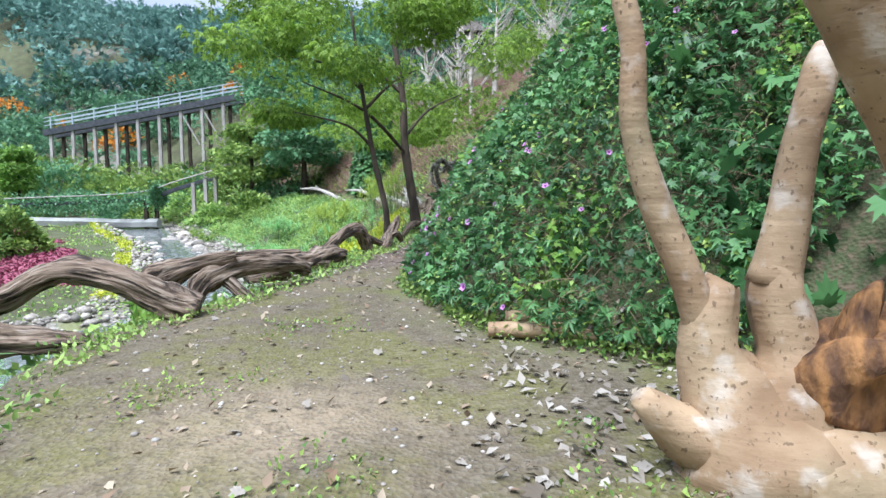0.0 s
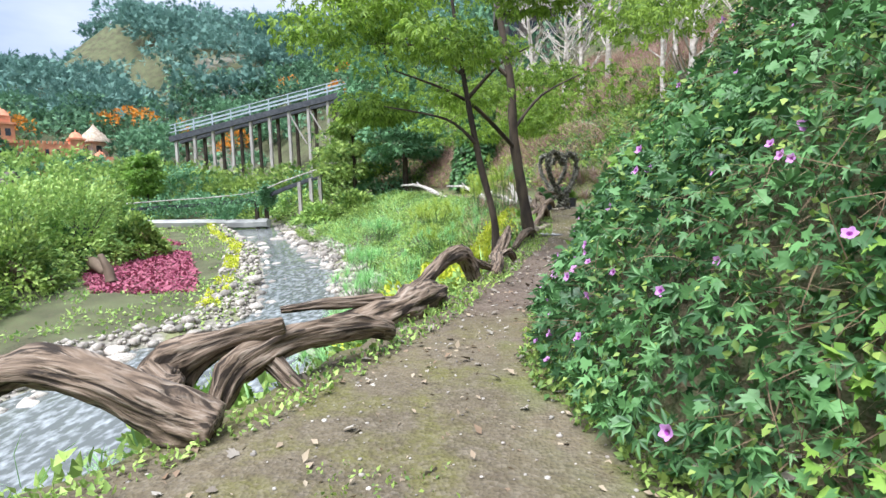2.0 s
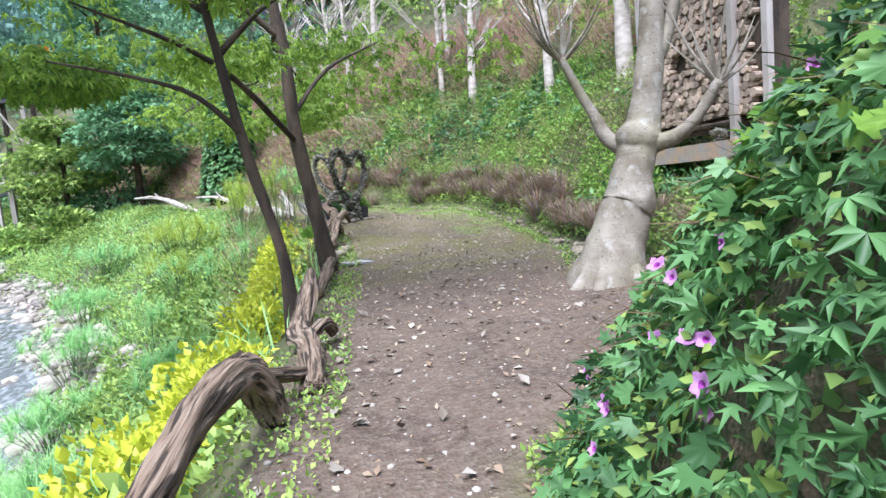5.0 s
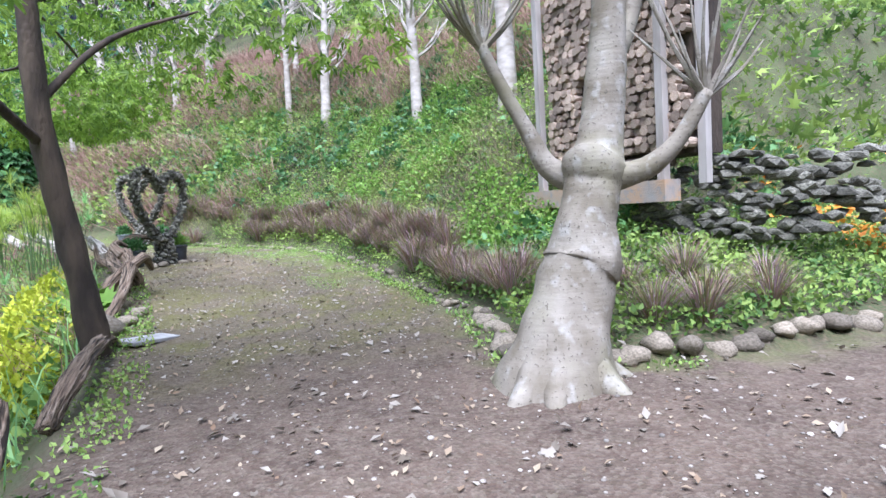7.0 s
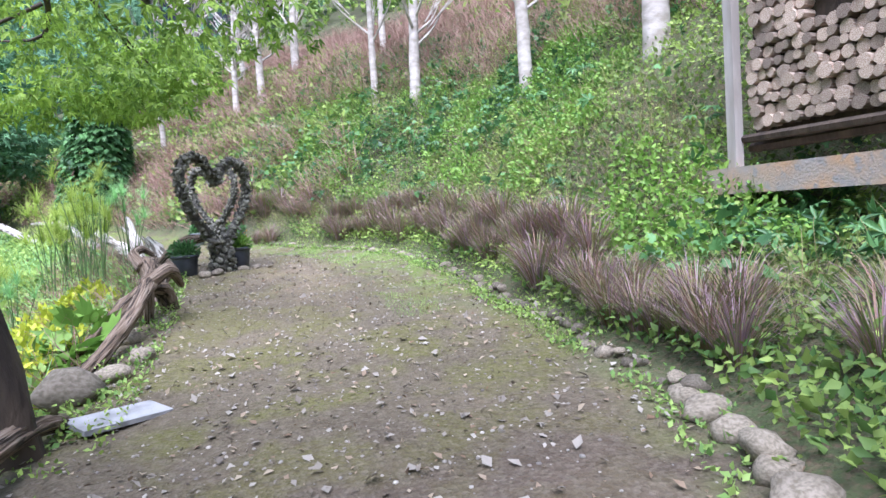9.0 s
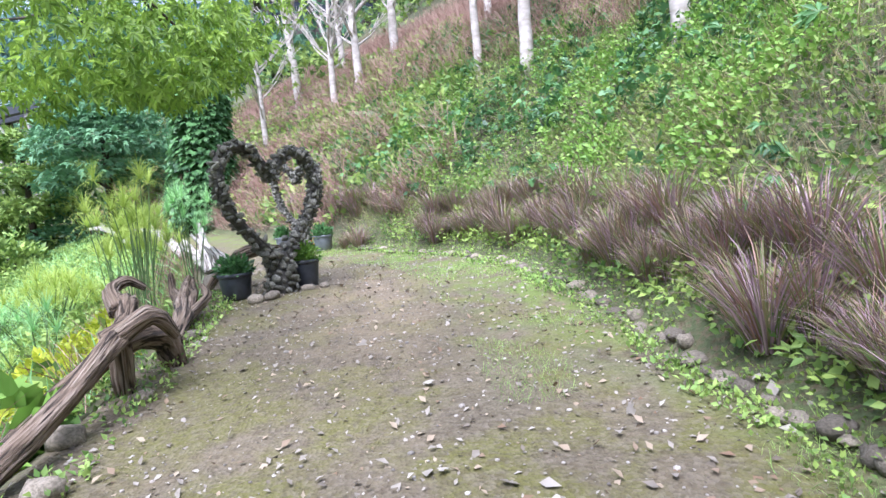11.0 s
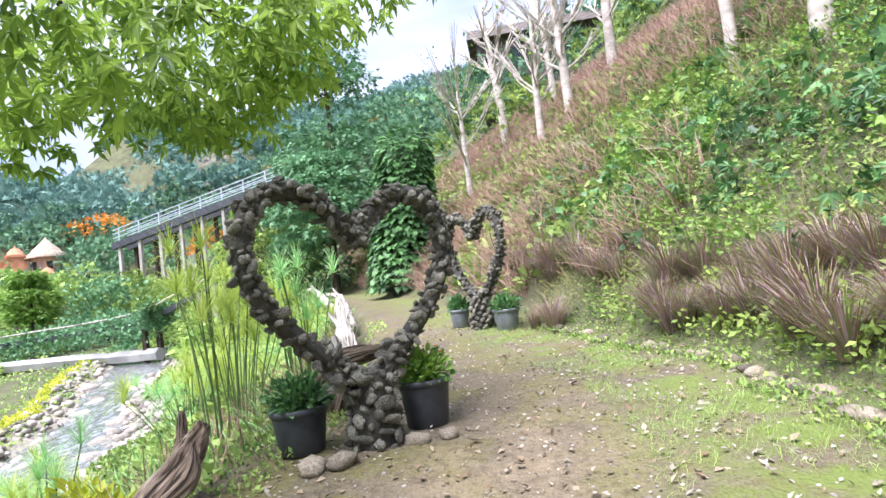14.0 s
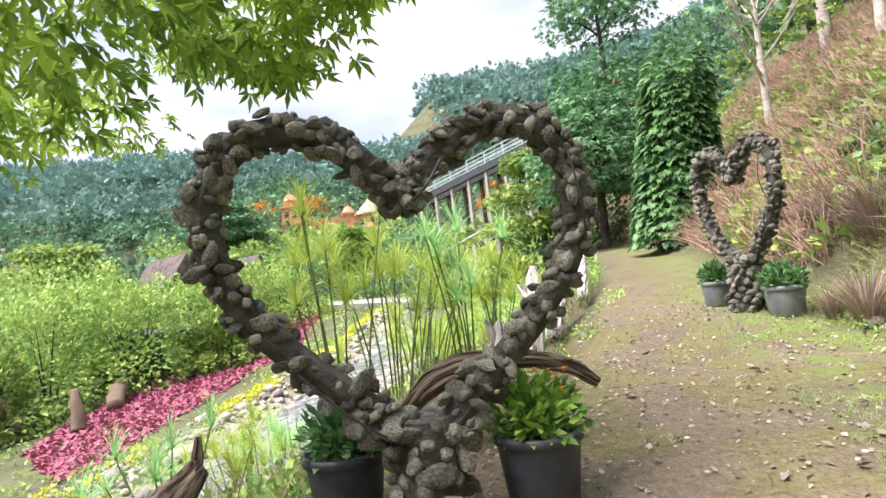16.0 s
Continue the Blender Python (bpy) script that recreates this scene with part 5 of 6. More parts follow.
def kerb_stone(x, y, s, label="rounded kerb stone at the path edge", name="kerb_stone", group="kerb stones"):
    o = new(name, KS[rng.integers(0, 6)])
    o.matrix_basis = Matrix.LocRotScale((x, y, float(land(x, y)) + s * 0.3), Euler((0, 0, rng.uniform(0, 6.28))), (s * rng.uniform(0.9, 1.35), s * rng.uniform(0.8, 1.1), s * rng.uniform(0.6, 0.8)))
    tagged(o, label, "stone", group)


kl = [(6.5, 12.4), (4.6, 12.65), (3.4, 13.1), (2.75, 13.75), (3.05, 14.4), (3.38, 15.2), (3.68, 17.7), (3.78, 20.4), (3.7, 23), (3.15, 25.4), (2.05, 27.2), (1.0, 28.9)]
for (ax, ay), (bx, by) in zip(kl, kl[1:]):
    ln = math.hypot(bx - ax, by - ay)
    k = 0.0
    while k < ln:
        s = rng.uniform(0.09, 0.17) if ay < 15 else rng.uniform(0.04, 0.1)
        kerb_stone(ax + (bx - ax) * k / ln + rng.uniform(-0.05, 0.05), ay + (by - ay) * k / ln + rng.uniform(-0.05, 0.05), s)
        k += s * 2.1
for x, y, s in ((-0.75, 17.4, 0.24), (-0.5, 17.75, 0.13), (-0.35, 18.2, 0.12), (-0.55, 18.9, 0.12), (-0.3, 19.5, 0.1), (-0.4, 21.2, 0.1), (0.0, 22.7, 0.1), (0.62, 23.2, 0.09), (0.85, 23.3, 0.08), (0.2, 22.75, 0.1), (3.0, 12.85, 0.12), (-0.85, 24.4, 0.28)):
    kerb_stone(x, y, s, "dark boulder beside the driftwood rail", "boulder", "boulders by the rail")

# litter on the path
def on_path(x, y):
    return (x > path_left(y) + 0.1) & (beside(BANK_A, x, y) < 0.2) & (beside(BANK_B, x, y) < 0.1)


cover("start_weeds", LEAF, 900, (-2.6, 2.4, 1.6, 5), lambda x, y: on_path(x, y) & (clumpy(x, y, 2.4, 6) > 0.68), (0.015, 0.04), (0.0, 0.04), "herb", "small weeds between the fallen leaves", "weeds", 0.9, 0, 0.6)
cover("rail_weeds", LEAF, 4500, (-3.2, 0.3, 4, 24), lambda x, y: (x > path_left(y) - 0.3) & (x < path_left(y) + 0.55) & (clumpy(x, y, 2.6, 1) > 0.4), (0.02, 0.06), (0.0, 0.1), "herb", "green weeds under the driftwood rail", "weeds", 0.9, 0, 0.6)
cover("leaf_litter", LEAF, 700, (-3, 6, 6, 18), on_path, (0.05, 0.13), (0.004, 0.02), "chip", "narrow pale fallen leaves on the red earth", "leaves", 0.3)
cover("leaf_litter", LEAF, 4200, (-3, 4, 1.5, 32), on_path, (0.02, 0.08), (0.003, 0.02), "dry", "fallen dry leaves scattered on the path", "leaves", 0.35)
cover("leaf_litter", LEAF, 620, (-0.8, 2.6, 2.2, 5), lambda x, y: on_path(x, y) & (x > 0.6 * clumpy(x, y, 2, 3) - 0.2), (0.04, 0.1), (0.005, 0.03), "chip", "large fallen leaves near the pruned tree", "leaves", 0.5)
cover("path_weeds", LEAF, 5000, (-3.4, 4, 1.5, 32), lambda x, y: (on_path(x, y) & ((x < path_left(y) + 0.55) | (beside(BANK_B, x, y) > -0.35)) & (clumpy(x, y, 2.2, 4) > 0.5)), (0.03, 0.07), (0.0, 0.06), "meadow", "small weeds at the path edges", "weeds", 0.9, 0, 0.6)
cover("path_grass", BLADE, 9000, (0, 4, 17, 29), lambda x, y: on_path(x, y) & (beside(BANK_B, x, y) > -1.5) & (clumpy(x, y, 1.1, 7) > 0.42), (0.04, 0.09), (0.0, 0.01), "meadow", "short grass growing on the path edge", "grass", 0.9, 0, 1.0)
cover("leaf_litter", LEAF, 3600, (-1, 4, 15, 30), on_path, (0.02, 0.065), (0.004, 0.02), "chip", "pale dry leaf chips scattered on the path", "leaves", 0.4)
cover("leaf_litter", LOBED, 150, (-3, 4, 2, 28), on_path, (0.05, 0.1), (0.005, 0.03), "chip", "large pale fallen leaves on the path", "leaves", 0.4)
gx_, gy_ = region(4500, -3, 4, 1.5, 28, on_path)
lv, lf = lump(5, 1, 0.2)
tagged(put("pebbles", mesh("pebbles", *scatter(np.array(lv) * np.array([1, 1, 0.6]), np.array(lf), np.stack([gx_, gy_, land(gx_, gy_) + 0.003], -1), rnd(4500) * np.array([1, 1, 0.05]), np.tile([0, 0, 1.0], (4500, 1)), np.clip(np.exp(rng.normal(-4.8, 0.5, 4500)), 0.003, 0.028))), M["river_stone"]),
       "small pebbles scattered on the earth path", "pebbles", kind="stuff")
o = put("stone_slab", mesh("stone_slab", *box(-0.3, -0.17, 0, 0.3, 0.17, 0.035)), M["slab"])
o.matrix_basis = pose(-0.28, 16.75, float(land(-0.28, 16.75)) + 0.03, 3, 4, 35)
tagged(o, "flat grey stone slab lying at the path edge", "slab")

# planted bank down to the stream
def left_bank(t0, t1):
    return lambda x, y: (lambda t: (t > t0) & (t < t1))((path_left(y) - x) / (path_left(y) - river_right(y)))


LB = (-30, -0.5, 3, 50)
cover("meadow", LEAF, 46000, LB, lambda x, y: left_bank(0.03, 0.76)(x, y) & (clumpy(x, y, 0.9, 2) > 0.3), (0.07, 0.17), (0.0, 0.3), "meadow", "yellow-green planting on the bank above the stream", "ground cover", 0.9, 0, 0.6)
cover("meadow", LEAF, 14000, LB, lambda x, y: left_bank(0.05, 0.9)(x, y) & (clumpy(x, y, 0.8, 8) > 0.66), (0.08, 0.18), (0.1, 0.5), "herb", "green leafy plants on the bank", "ground cover", 0.9, 0, 0.6)
cover("meadow_grass", BLADE, 5500, LB, lambda x, y: left_bank(0.02, 0.85)(x, y) & (clumpy(x, y, 1.3, 5) > 0.4), (0.3, 0.7), (0.0, 0.05), "papyrus", "long soft grass on the bank", "grass", 0.9, 0, 1.3)
cover("meadow_grass", THIN, 2600, (-4, -0.6, 16, 32), left_bank(0.02, 0.3), (0.3, 0.8), (0.0, 0.05), "rust", "dry reddish grass on the bank", "grass", 0.9, 0, 1.3)


def shrub(name, x, y, r, h, n, size, mat, label, group, tmpl=LEAF):
    z = float(land(x, y))
    t = thing(name, (x, y, z), label, "shrub", group)
    u = unit(rng.normal(size=(n, 3)))
    u[:, 2] = np.abs(u[:, 2])
    lumpy = 1 + 0.25 * np.sin(u[:, 0] * 5 + x) * np.cos(u[:, 1] * 6 + y) + 0.15 * np.sin(u[:, 2] * 9)
    P = u * np.array([r, r, h]) * (lumpy * rng.uniform(0.55, 1.02, n) ** 0.5)[:, None]
    put("foliage", mesh("foliage", *scatter(*tmpl, P, u + rnd(n) * 0.7, u + rnd(n) * 0.7 + np.array([0, 0, 0.5]), rng.uniform(0.7, 1.3, n) * size)), M[mat], t)
    st = [tube([(0, 0, -0.1), tuple(P[k] * 0.5 + np.array([0, 0, 0.05])), tuple(P[k] * 0.9)], [0.02 * r + 0.006, 0.012 * r + 0.004, 0.004], 4, 0, k, 2) for k in range(12)]
    put("woody_base", mesh("woody_base", *joined(st)), M["bark_dark"], t)
    return t


for y in np.arange(9.2, 22.4, 0.62):
    if 13.0 < y < 13.9 or 15 < y < 15.7:
        continue
    x = float(path_left(y)) - rng.uniform(0.75, 1.05)
    shrub("yellow_shrub", x, y, rng.uniform(0.45, 0.62), rng.uniform(0.45, 0.62), 800, 0.1, "yellow", "low shrub with bright yellow-green leaves", "yellow hedge below the rail")
for x, y, r in ((-3.9, 12.5, 0.55), (-4.6, 10.6, 0.5), (-3.6, 17.0, 0.5), (-5.2, 20.0, 0.6)):
    shrub("green_shrub", x, y, r, r, 700, 0.1, "herb", "round green shrub on the bank", "shrubs on the bank")
shrub("leafy_plant", -3.3, 6.6, 0.45, 0.75, 160, 0.26, "vine_lit", "young plant with large bright green leaves", "", LOBED)
shrub("leafy_plant", -1.0, 19.0, 0.3, 0.5, 60, 0.28, "vine_lit", "young plant with large bright green leaves", "", LOBED)


def papyrus(x, y, stems, h, spread, mat, head, seed):
    """Bare stalks, each with a mop of fine threads."""
    r = np.random.default_rng(seed)
    z = float(land(x, y))
    t = thing("papyrus_clump", (x, y, z), "clump of papyrus with feathery green heads", "papyrus", "papyrus along the stream")
    st, P, D, N, S = [], [], [], [], []
    for k in range(stems):
        a, d = r.uniform(0, 6.28), r.uniform(0, 1)
        foot = np.array([math.cos(a), math.sin(a), 0]) * d * spread * 0.35
        hh = h * r.uniform(0.6, 1.05)
        tip = foot + np.array([math.cos(a) * spread * d * 0.8, math.sin(a) * spread * d * 0.8, hh])
        st.append(tube([tuple(foot - np.array([0, 0, 0.15])), tuple((foot + tip) / 2 - np.array([math.cos(a), math.sin(a), 0]) * 0.05), tuple(tip)], [0.012, 0.01, 0.007], 5, 0, k, 3))
        n = 70
        aa, el = r.uniform(0, 6.28, n), r.uniform(-0.5, 1.5, n)
        d3 = np.stack([np.cos(aa) * np.cos(el), np.sin(aa) * np.cos(el), np.sin(el) + 0.25], -1)
        P.append(np.repeat(tip[None], n, 0))
        D.append(d3)
        N.append(np.stack([-np.cos(aa) * 0.5, -np.sin(aa) * 0.5, np.ones(n)], -1))
        S.append(r.uniform(0.7, 1.1, n) * head)
    tv = np.array(BLADE[0]) * np.array([0.7, 1, 1])
    for k in range(stems):
        put("stalk", mesh("stalk", *st[k]), M["stem"], t)
        put("head", mesh("head", *scatter(tv, BLADE[1], P[k], D[k], N[k], S[k])), M[mat], t, "feathery thread-like head")


PAP = [(-4.3, 5.0, 9, 1.3, 0.5, "papyrus", 0.32), (-5.2, 7.4, 9, 1.5, 0.6, "papyrus", 0.35), (-4.4, 8.6, 3, 1.5, 0.5, "papyrus_lit", 0.3), (-3.9, 10.6, 3, 1.2, 0.4, "papyrus", 0.3), (-4.4, 4.2, 3, 2.6, 0.7, "papyrus_lit", 0.5),
       (-5.8, 3.7, 8, 2.4, 0.8, "papyrus_lit", 0.45), (-4.4, 13.6, 20, 0.9, 0.8, "papyrus", 0.42), (-5.4, 15.0, 24, 0.9, 0.9, "papyrus", 0.45), (-3.2, 15.2, 14, 0.8, 0.6, "papyrus", 0.36), (-6.3, 18.5, 22, 1.0, 0.9, "papyrus", 0.45),
       (-7.5, 23.0, 22, 1.1, 1.0, "papyrus", 0.5), (-8.5, 27.0, 22, 1.2, 1.0, "papyrus", 0.5), (-5.0, 24.5, 18, 1.2, 0.9, "papyrus_lit", 0.42), (-6.2, 30.0, 24, 1.3, 1.1, "papyrus_lit", 0.5), (-9.5, 32.5, 24, 1.3, 1.1, "papyrus", 0.5),
       (-1.9, 24.2, 9, 2.3, 0.6, "papyrus_lit", 0.4), (-2.4, 25.2, 12, 2.1, 0.7, "papyrus_lit", 0.45), (-1.6, 25.6, 8, 1.7, 0.5, "papyrus", 0.4), (-3.3, 26.4, 12, 2.2, 0.8, "papyrus_lit", 0.5), (-2.9, 23.0, 5, 1.6, 0.5, "papyrus", 0.35),
       (-3.6, 21.9, 6, 1.2, 0.6, "papyrus", 0.34), (-4.4, 23.3, 7, 1.2, 0.7, "papyrus", 0.36), (-2.7, 20.7, 5, 1.1, 0.5, "papyrus", 0.32), (-5.1, 21.6, 8, 1.1, 0.8, "papyrus", 0.4), (-3.4, 28.2, 14, 1.7, 0.9, "papyrus_lit", 0.5), (-5.3, 27.8, 16, 1.6, 1.0, "papyrus_lit", 0.5)]
for k, (x, y, n, h, sp, mat, hd) in enumerate(PAP):
    papyrus(x, y, n, h, sp, mat, hd, 40 + k)

# stones of the stream
def margin(x, y):
    e = np.maximum(x - river_right(y), river_left(y) - x)
    return (e > -0.5) & (e < 2.6) & (x < path_left(y) - 2.2)


x, y = region(5200, -32, -4, 4, 50, margin)
n = len(x)
lv, lf = lump(9, 1, 0.22)
SZ = np.exp(rng.normal(-2.35, 0.5, n))
tagged(put("river_stones", mesh("river_stones", *scatter(np.array(lv) * np.array([1, 0.8, 0.62]), np.array(lf), np.stack([x, y, land(x, y) + SZ * 0.25], -1), rnd(n) * np.array([1, 1, 0.15]), np.tile([0, 0, 1.0], (n, 1)) + rnd(n) * 0.2, np.clip(SZ, 0.05, 0.32))), M["river_stone"]),
       "grey and tan stones along the stream", "stones", kind="stuff")
RS = [mesh("boulder", *lump(60 + s, 2, 0.25)) for s in range(5)]
for k in RS:
    k.materials.append(M["river_stone"])
    k.polygons.foreach_set("use_smooth", np.ones(len(k.polygons), bool))
bx, by = region(70, -24, -6, 11, 44, lambda x, y: (lambda e: (e > -1.3) & (e < 0.9))(np.maximum(x - river_right(y), river_left(y) - x)))
for i in range(70):
    s = rng.uniform(0.18, 0.45)
    o = new("boulder", RS[i % 5])
    o.matrix_basis = Matrix.LocRotScale((bx[i], by[i], float(land(bx[i], by[i])) + s * 0.2), Euler((0, 0, rng.uniform(0, 6))), (s * 1.3, s, s * 0.6))
    tagged(o, "rounded boulder at the edge of the stream", "boulder", "boulders in the stream")


# ---- across the stream ----
def far_side(a, b):
    return lambda x, y: (river_left(y) - x > a) & (river_left(y) - x < b)


def red_bed(x, y):
    d = river_left(y) - x
    return ((d > np.interp(y, [24, 30, 36, 43, 47], [3.0, 4.2, 5.5, 7.5, 9])) & (d < np.interp(y, [24, 36, 47], [8.5, 10.5, 13]) + 1.2 * wave(x, y, 0.3)) & (y > 24.5) & (y < 46) & (np.abs(y - 36) > 1.2))


cover("petal_bed", LEAF, 15000, (-48, -14, 24, 47), red_bed, (0.14, 0.3), (0.01, 0.08), "red_flower", "bed covered with crimson petals", "flower bed", 0.5)
cover("yellow_border", LEAF, 2200, (-45, -10, 22, 48), lambda x, y: far_side(1.6, 2.5)(x, y) & (clumpy(x, y, 1.2, 1) > 0.5), (0.1, 0.2), (0.0, 0.25), "yellow", "yellow-green border along the stream", "border", 0.9, 0, 0.6)
cover("far_lawn", LEAF, 12000, (-60, -10, 8, 60), lambda x, y: far_side(0.6, 20)(x, y) & ~red_bed(x, y) & (clumpy(x, y, 0.5, 3) > 0.4), (0.1, 0.22), (0.0, 0.12), "meadow", "grass and herbs across the stream", "ground cover", 0.9, 0, 0.6)
for x, y, r, h, mat in ((-26.6, 29.8, 2.6, 2.7, "meadow"), (-27, 26.4, 2.8, 2.9, "meadow"), (-25.2, 33.0, 1.5, 1.3, "herb"), (-30, 34.5, 2.6, 2.4, "meadow"), (-33, 38.5, 2.6, 2.4, "herb"), (-31, 28, 3.0, 3.4, "meadow"), (-36, 43, 2.6, 2.2, "meadow"), (-24.6, 24, 2.0, 1.8, "herb"), (-35, 31, 3.4, 2.8, "herb"), (-37, 36, 3.2, 2.5, "meadow"), (-23.5, 19.5, 2.4, 2.0, "herb"), (-30, 18.5, 3.2, 3.2, "meadow"), (-39, 42, 3, 2.4, "meadow"), (-27.5, 30.2, 1.3, 1.2, "vine"), (-38, 27, 3.5, 3.3, "meadow"), (-41, 48, 2.8, 2.2, "blue_green"), (-44, 33, 3.5, 3.4, "meadow"), (-22, 14, 2.6, 2.6, "meadow"), (-19.5, 10, 2.2, 2.4, "meadow")):
    shrub("flowering_bush", x, y, r, h * 1.65, 3600, 0.26, mat, "large loose bush with yellowish green leaves", "bushes across the stream")
for x, y, r, h, mat in ((-31, 54, 2.0, 1.6, "blue_green"), (-27.5, 53.5, 2.2, 1.8, "herb"), (-23, 52, 2.6, 2.2, "meadow"), (-18.5, 51, 2.8, 2.6, "herb"), (-36, 56, 2.6, 2.2, "blue_green"), (-14, 50, 2.6, 2.5, "blue_green"), (-33, 60, 3, 2.8, "herb"), (-26, 60, 3, 3, "blue_green"), (-20, 58, 3, 3, "meadow"), (-41, 60, 3.5, 4.5, "blue_green"), (-15, 44, 1.8, 1.5, "herb"), (-18.5, 45.5, 1.6, 1.3, "meadow"), (-46, 62, 3, 3.2, "herb"), (-40, 52, 2.5, 2, "meadow"), (-12, 56, 3, 3.2, "blue_green")):
    shrub("garden_bush", x, y, r, h, 1500, 0.32, mat, "dense green garden bush by the bridge", "bushes round the bridge")
for pts, r in [([(-21.2, 26.2, -1.5), (-21.35, 26.25, -0.9), (-21.8, 26.3, -0.15)], [0.26, 0.2, 0.12]), ([(-23.6, 25.2, -1.4), (-24.6, 25.0, -0.9), (-25.6, 24.8, -0.4)], [0.35, 0.3, 0.24]), ([(-22.8, 27.8, -1.2), (-23.8, 28.2, -0.8), (-24.8, 28.8, -0.55)], [0.3, 0.32, 0.15])]:
    o = put("tree_stump", mesh("tree_stump", *tube(pts, r, 12, 0.3, pts[0][0])), M["drift"], smooth=True)
    tagged(o, "weathered leaning wooden stump in the flower bed", "stump", "stumps in the petal bed")

# low shelter under the bushes
sz = float(land(-30.5, 31.5))
sh = thing("garden_shelter", (-30.5, 31.5, sz), "low dark open shelter beneath flowering bushes", "shelter")
part("roof", joined([box(-33.0, 30.0, sz + 1.9, -28.0, 33.4, sz + 2.1), tube([(-33.2, 30, sz + 2.1), (-27.8, 30, sz + 2.1)], [0.12, 0.12], 6)]), M["dark_metal"], sh)
for px, py in ((-32.6, 30.3), (-30.4, 30.3), (-28.4, 30.3), (-32.6, 33), (-28.4, 33)):
    part("post", box(px - 0.08, py - 0.08, sz - 0.2, px + 0.08, py + 0.08, sz + 1.9), M["dark_metal"], sh)
part("bench", box(-32.2, 31.2, sz + 0.1, -29, 32.2, sz + 0.75), M["dark_metal"], sh)

# footbridge over the stream
bz = 2.75
br = thing("footbridge", (-25, 48, 0.5), "sagging dark footbridge overgrown with creepers", "bridge")
deck = [(-37, 47.3, 2.2), (-33, 47.8, 2.35), (-29, 48, 2.45), (-25, 48.2, 2.75), (-22.3, 48.4, 3.6), (-19.2, 48.6, 4.5)]
part("deck", tube(deck, [0.22] * 6, 4, 0, 0, 4, 1.0), M["dark_metal"], br)
part("handrail", tube([(x, y - 0.6, z + 0.55) for x, y, z in deck], [0.06] * 6, 5), M["post"], br)
for x, y, z in ((-25.1, 47.9, 2.7), (-24.4, 48.3, 2.8), (-21.2, 48.3, 4.0), (-20.2, 48.4, 4.3), (-19.4, 48.5, 4.4)):
    g = float(land(x, y))
    part("post", box(x - 0.14, y - 0.14, g - 0.3, x + 0.14, y + 0.14, max(z, g + 0.5)), M["bark_dark"] if x < -24 else M["post"], br)
k = np.linspace(0, 1, 3200)
LX = np.interp(k, np.linspace(0, 1, 6), [d[0] for d in deck]) + rng.normal(0, 0.3, 3200)
part("creeper", scatter(*LEAF, np.stack([np.minimum(LX, -24), 47.9 + rng.normal(0, 0.7, 3200), np.interp(np.minimum(LX, -24), [d[0] for d in deck], [d[2] for d in deck]) + rng.normal(-0.1, 0.45, 3200)], -1), rnd(3200), rnd(3200) + np.array([0, 0, 1]), rng.uniform(0.2, 0.35, 3200)), M["blue_green"], br)
o = put("weir", mesh("weir", *tube([(-35, 46, 0.9), (-31, 47.3, 0.75), (-27, 48.0, 0.6), (-24, 47.8, 0.6)], [0.4, 0.4, 0.4, 0.4], 6, 0.15)), M["wall_grey"])
tagged(o, "low grey stone weir across the stream", "weir")

# raised walkway on posts
wk = thing("raised_walkway", (-38, 70, 8), "long raised steel walkway on timber posts with railing", "walkway")
w0, w1 = Vector((-48, 69, 11.3)), Vector((-25, 70.4, 15.6))
part("deck", joined([tube([tuple(w0), tuple((w0 + w1) / 2), tuple(w1)], [0.5, 0.5, 0.5], 4, 0, 0, 1, 1.0), tube([tuple(w0 + Vector((0, 2, 0))), tuple(w1 + Vector((0, 2, 0)))], [0.5, 0.5], 4)]), M["dark_metal"], wk)
for off in (0.0, 2.0):
    for h in (0.9, 1.35, 1.8):
        a = Vector((0, off, h))
        part("handrail", tube([tuple(w0 + a), tuple(w1 + a)], [0.06, 0.06], 4), M["rail"], wk)
for k in range(9):
    p = w0.lerp(w1, (k + 0.3) / 9)
    part("baluster", box(p.x - 0.06, p.y - 0.06, p.z + 0.3, p.x + 0.06, p.y + 0.06, p.z + 1.85), M["rail"], wk)
    for off in (0.0, 2.2):
        g = float(land(p.x, p.y + off))
        part("post", box(p.x - 0.17, p.y + off - 0.17, min(g, p.z - 5) - 0.5, p.x + 0.17, p.y + off + 0.17, p.z), M["post"] if off == 0 else M["bark_dark"], wk)
for k in (6, 7):
    p = w0.lerp(w1, (k + 0.3) / 9)
    part("brace", tube([tuple(p - Vector((0, 0, 0.5))), (p.x + 2.2, p.y, p.z - 4.5)], [0.1, 0.1], 4), M["post"], wk)


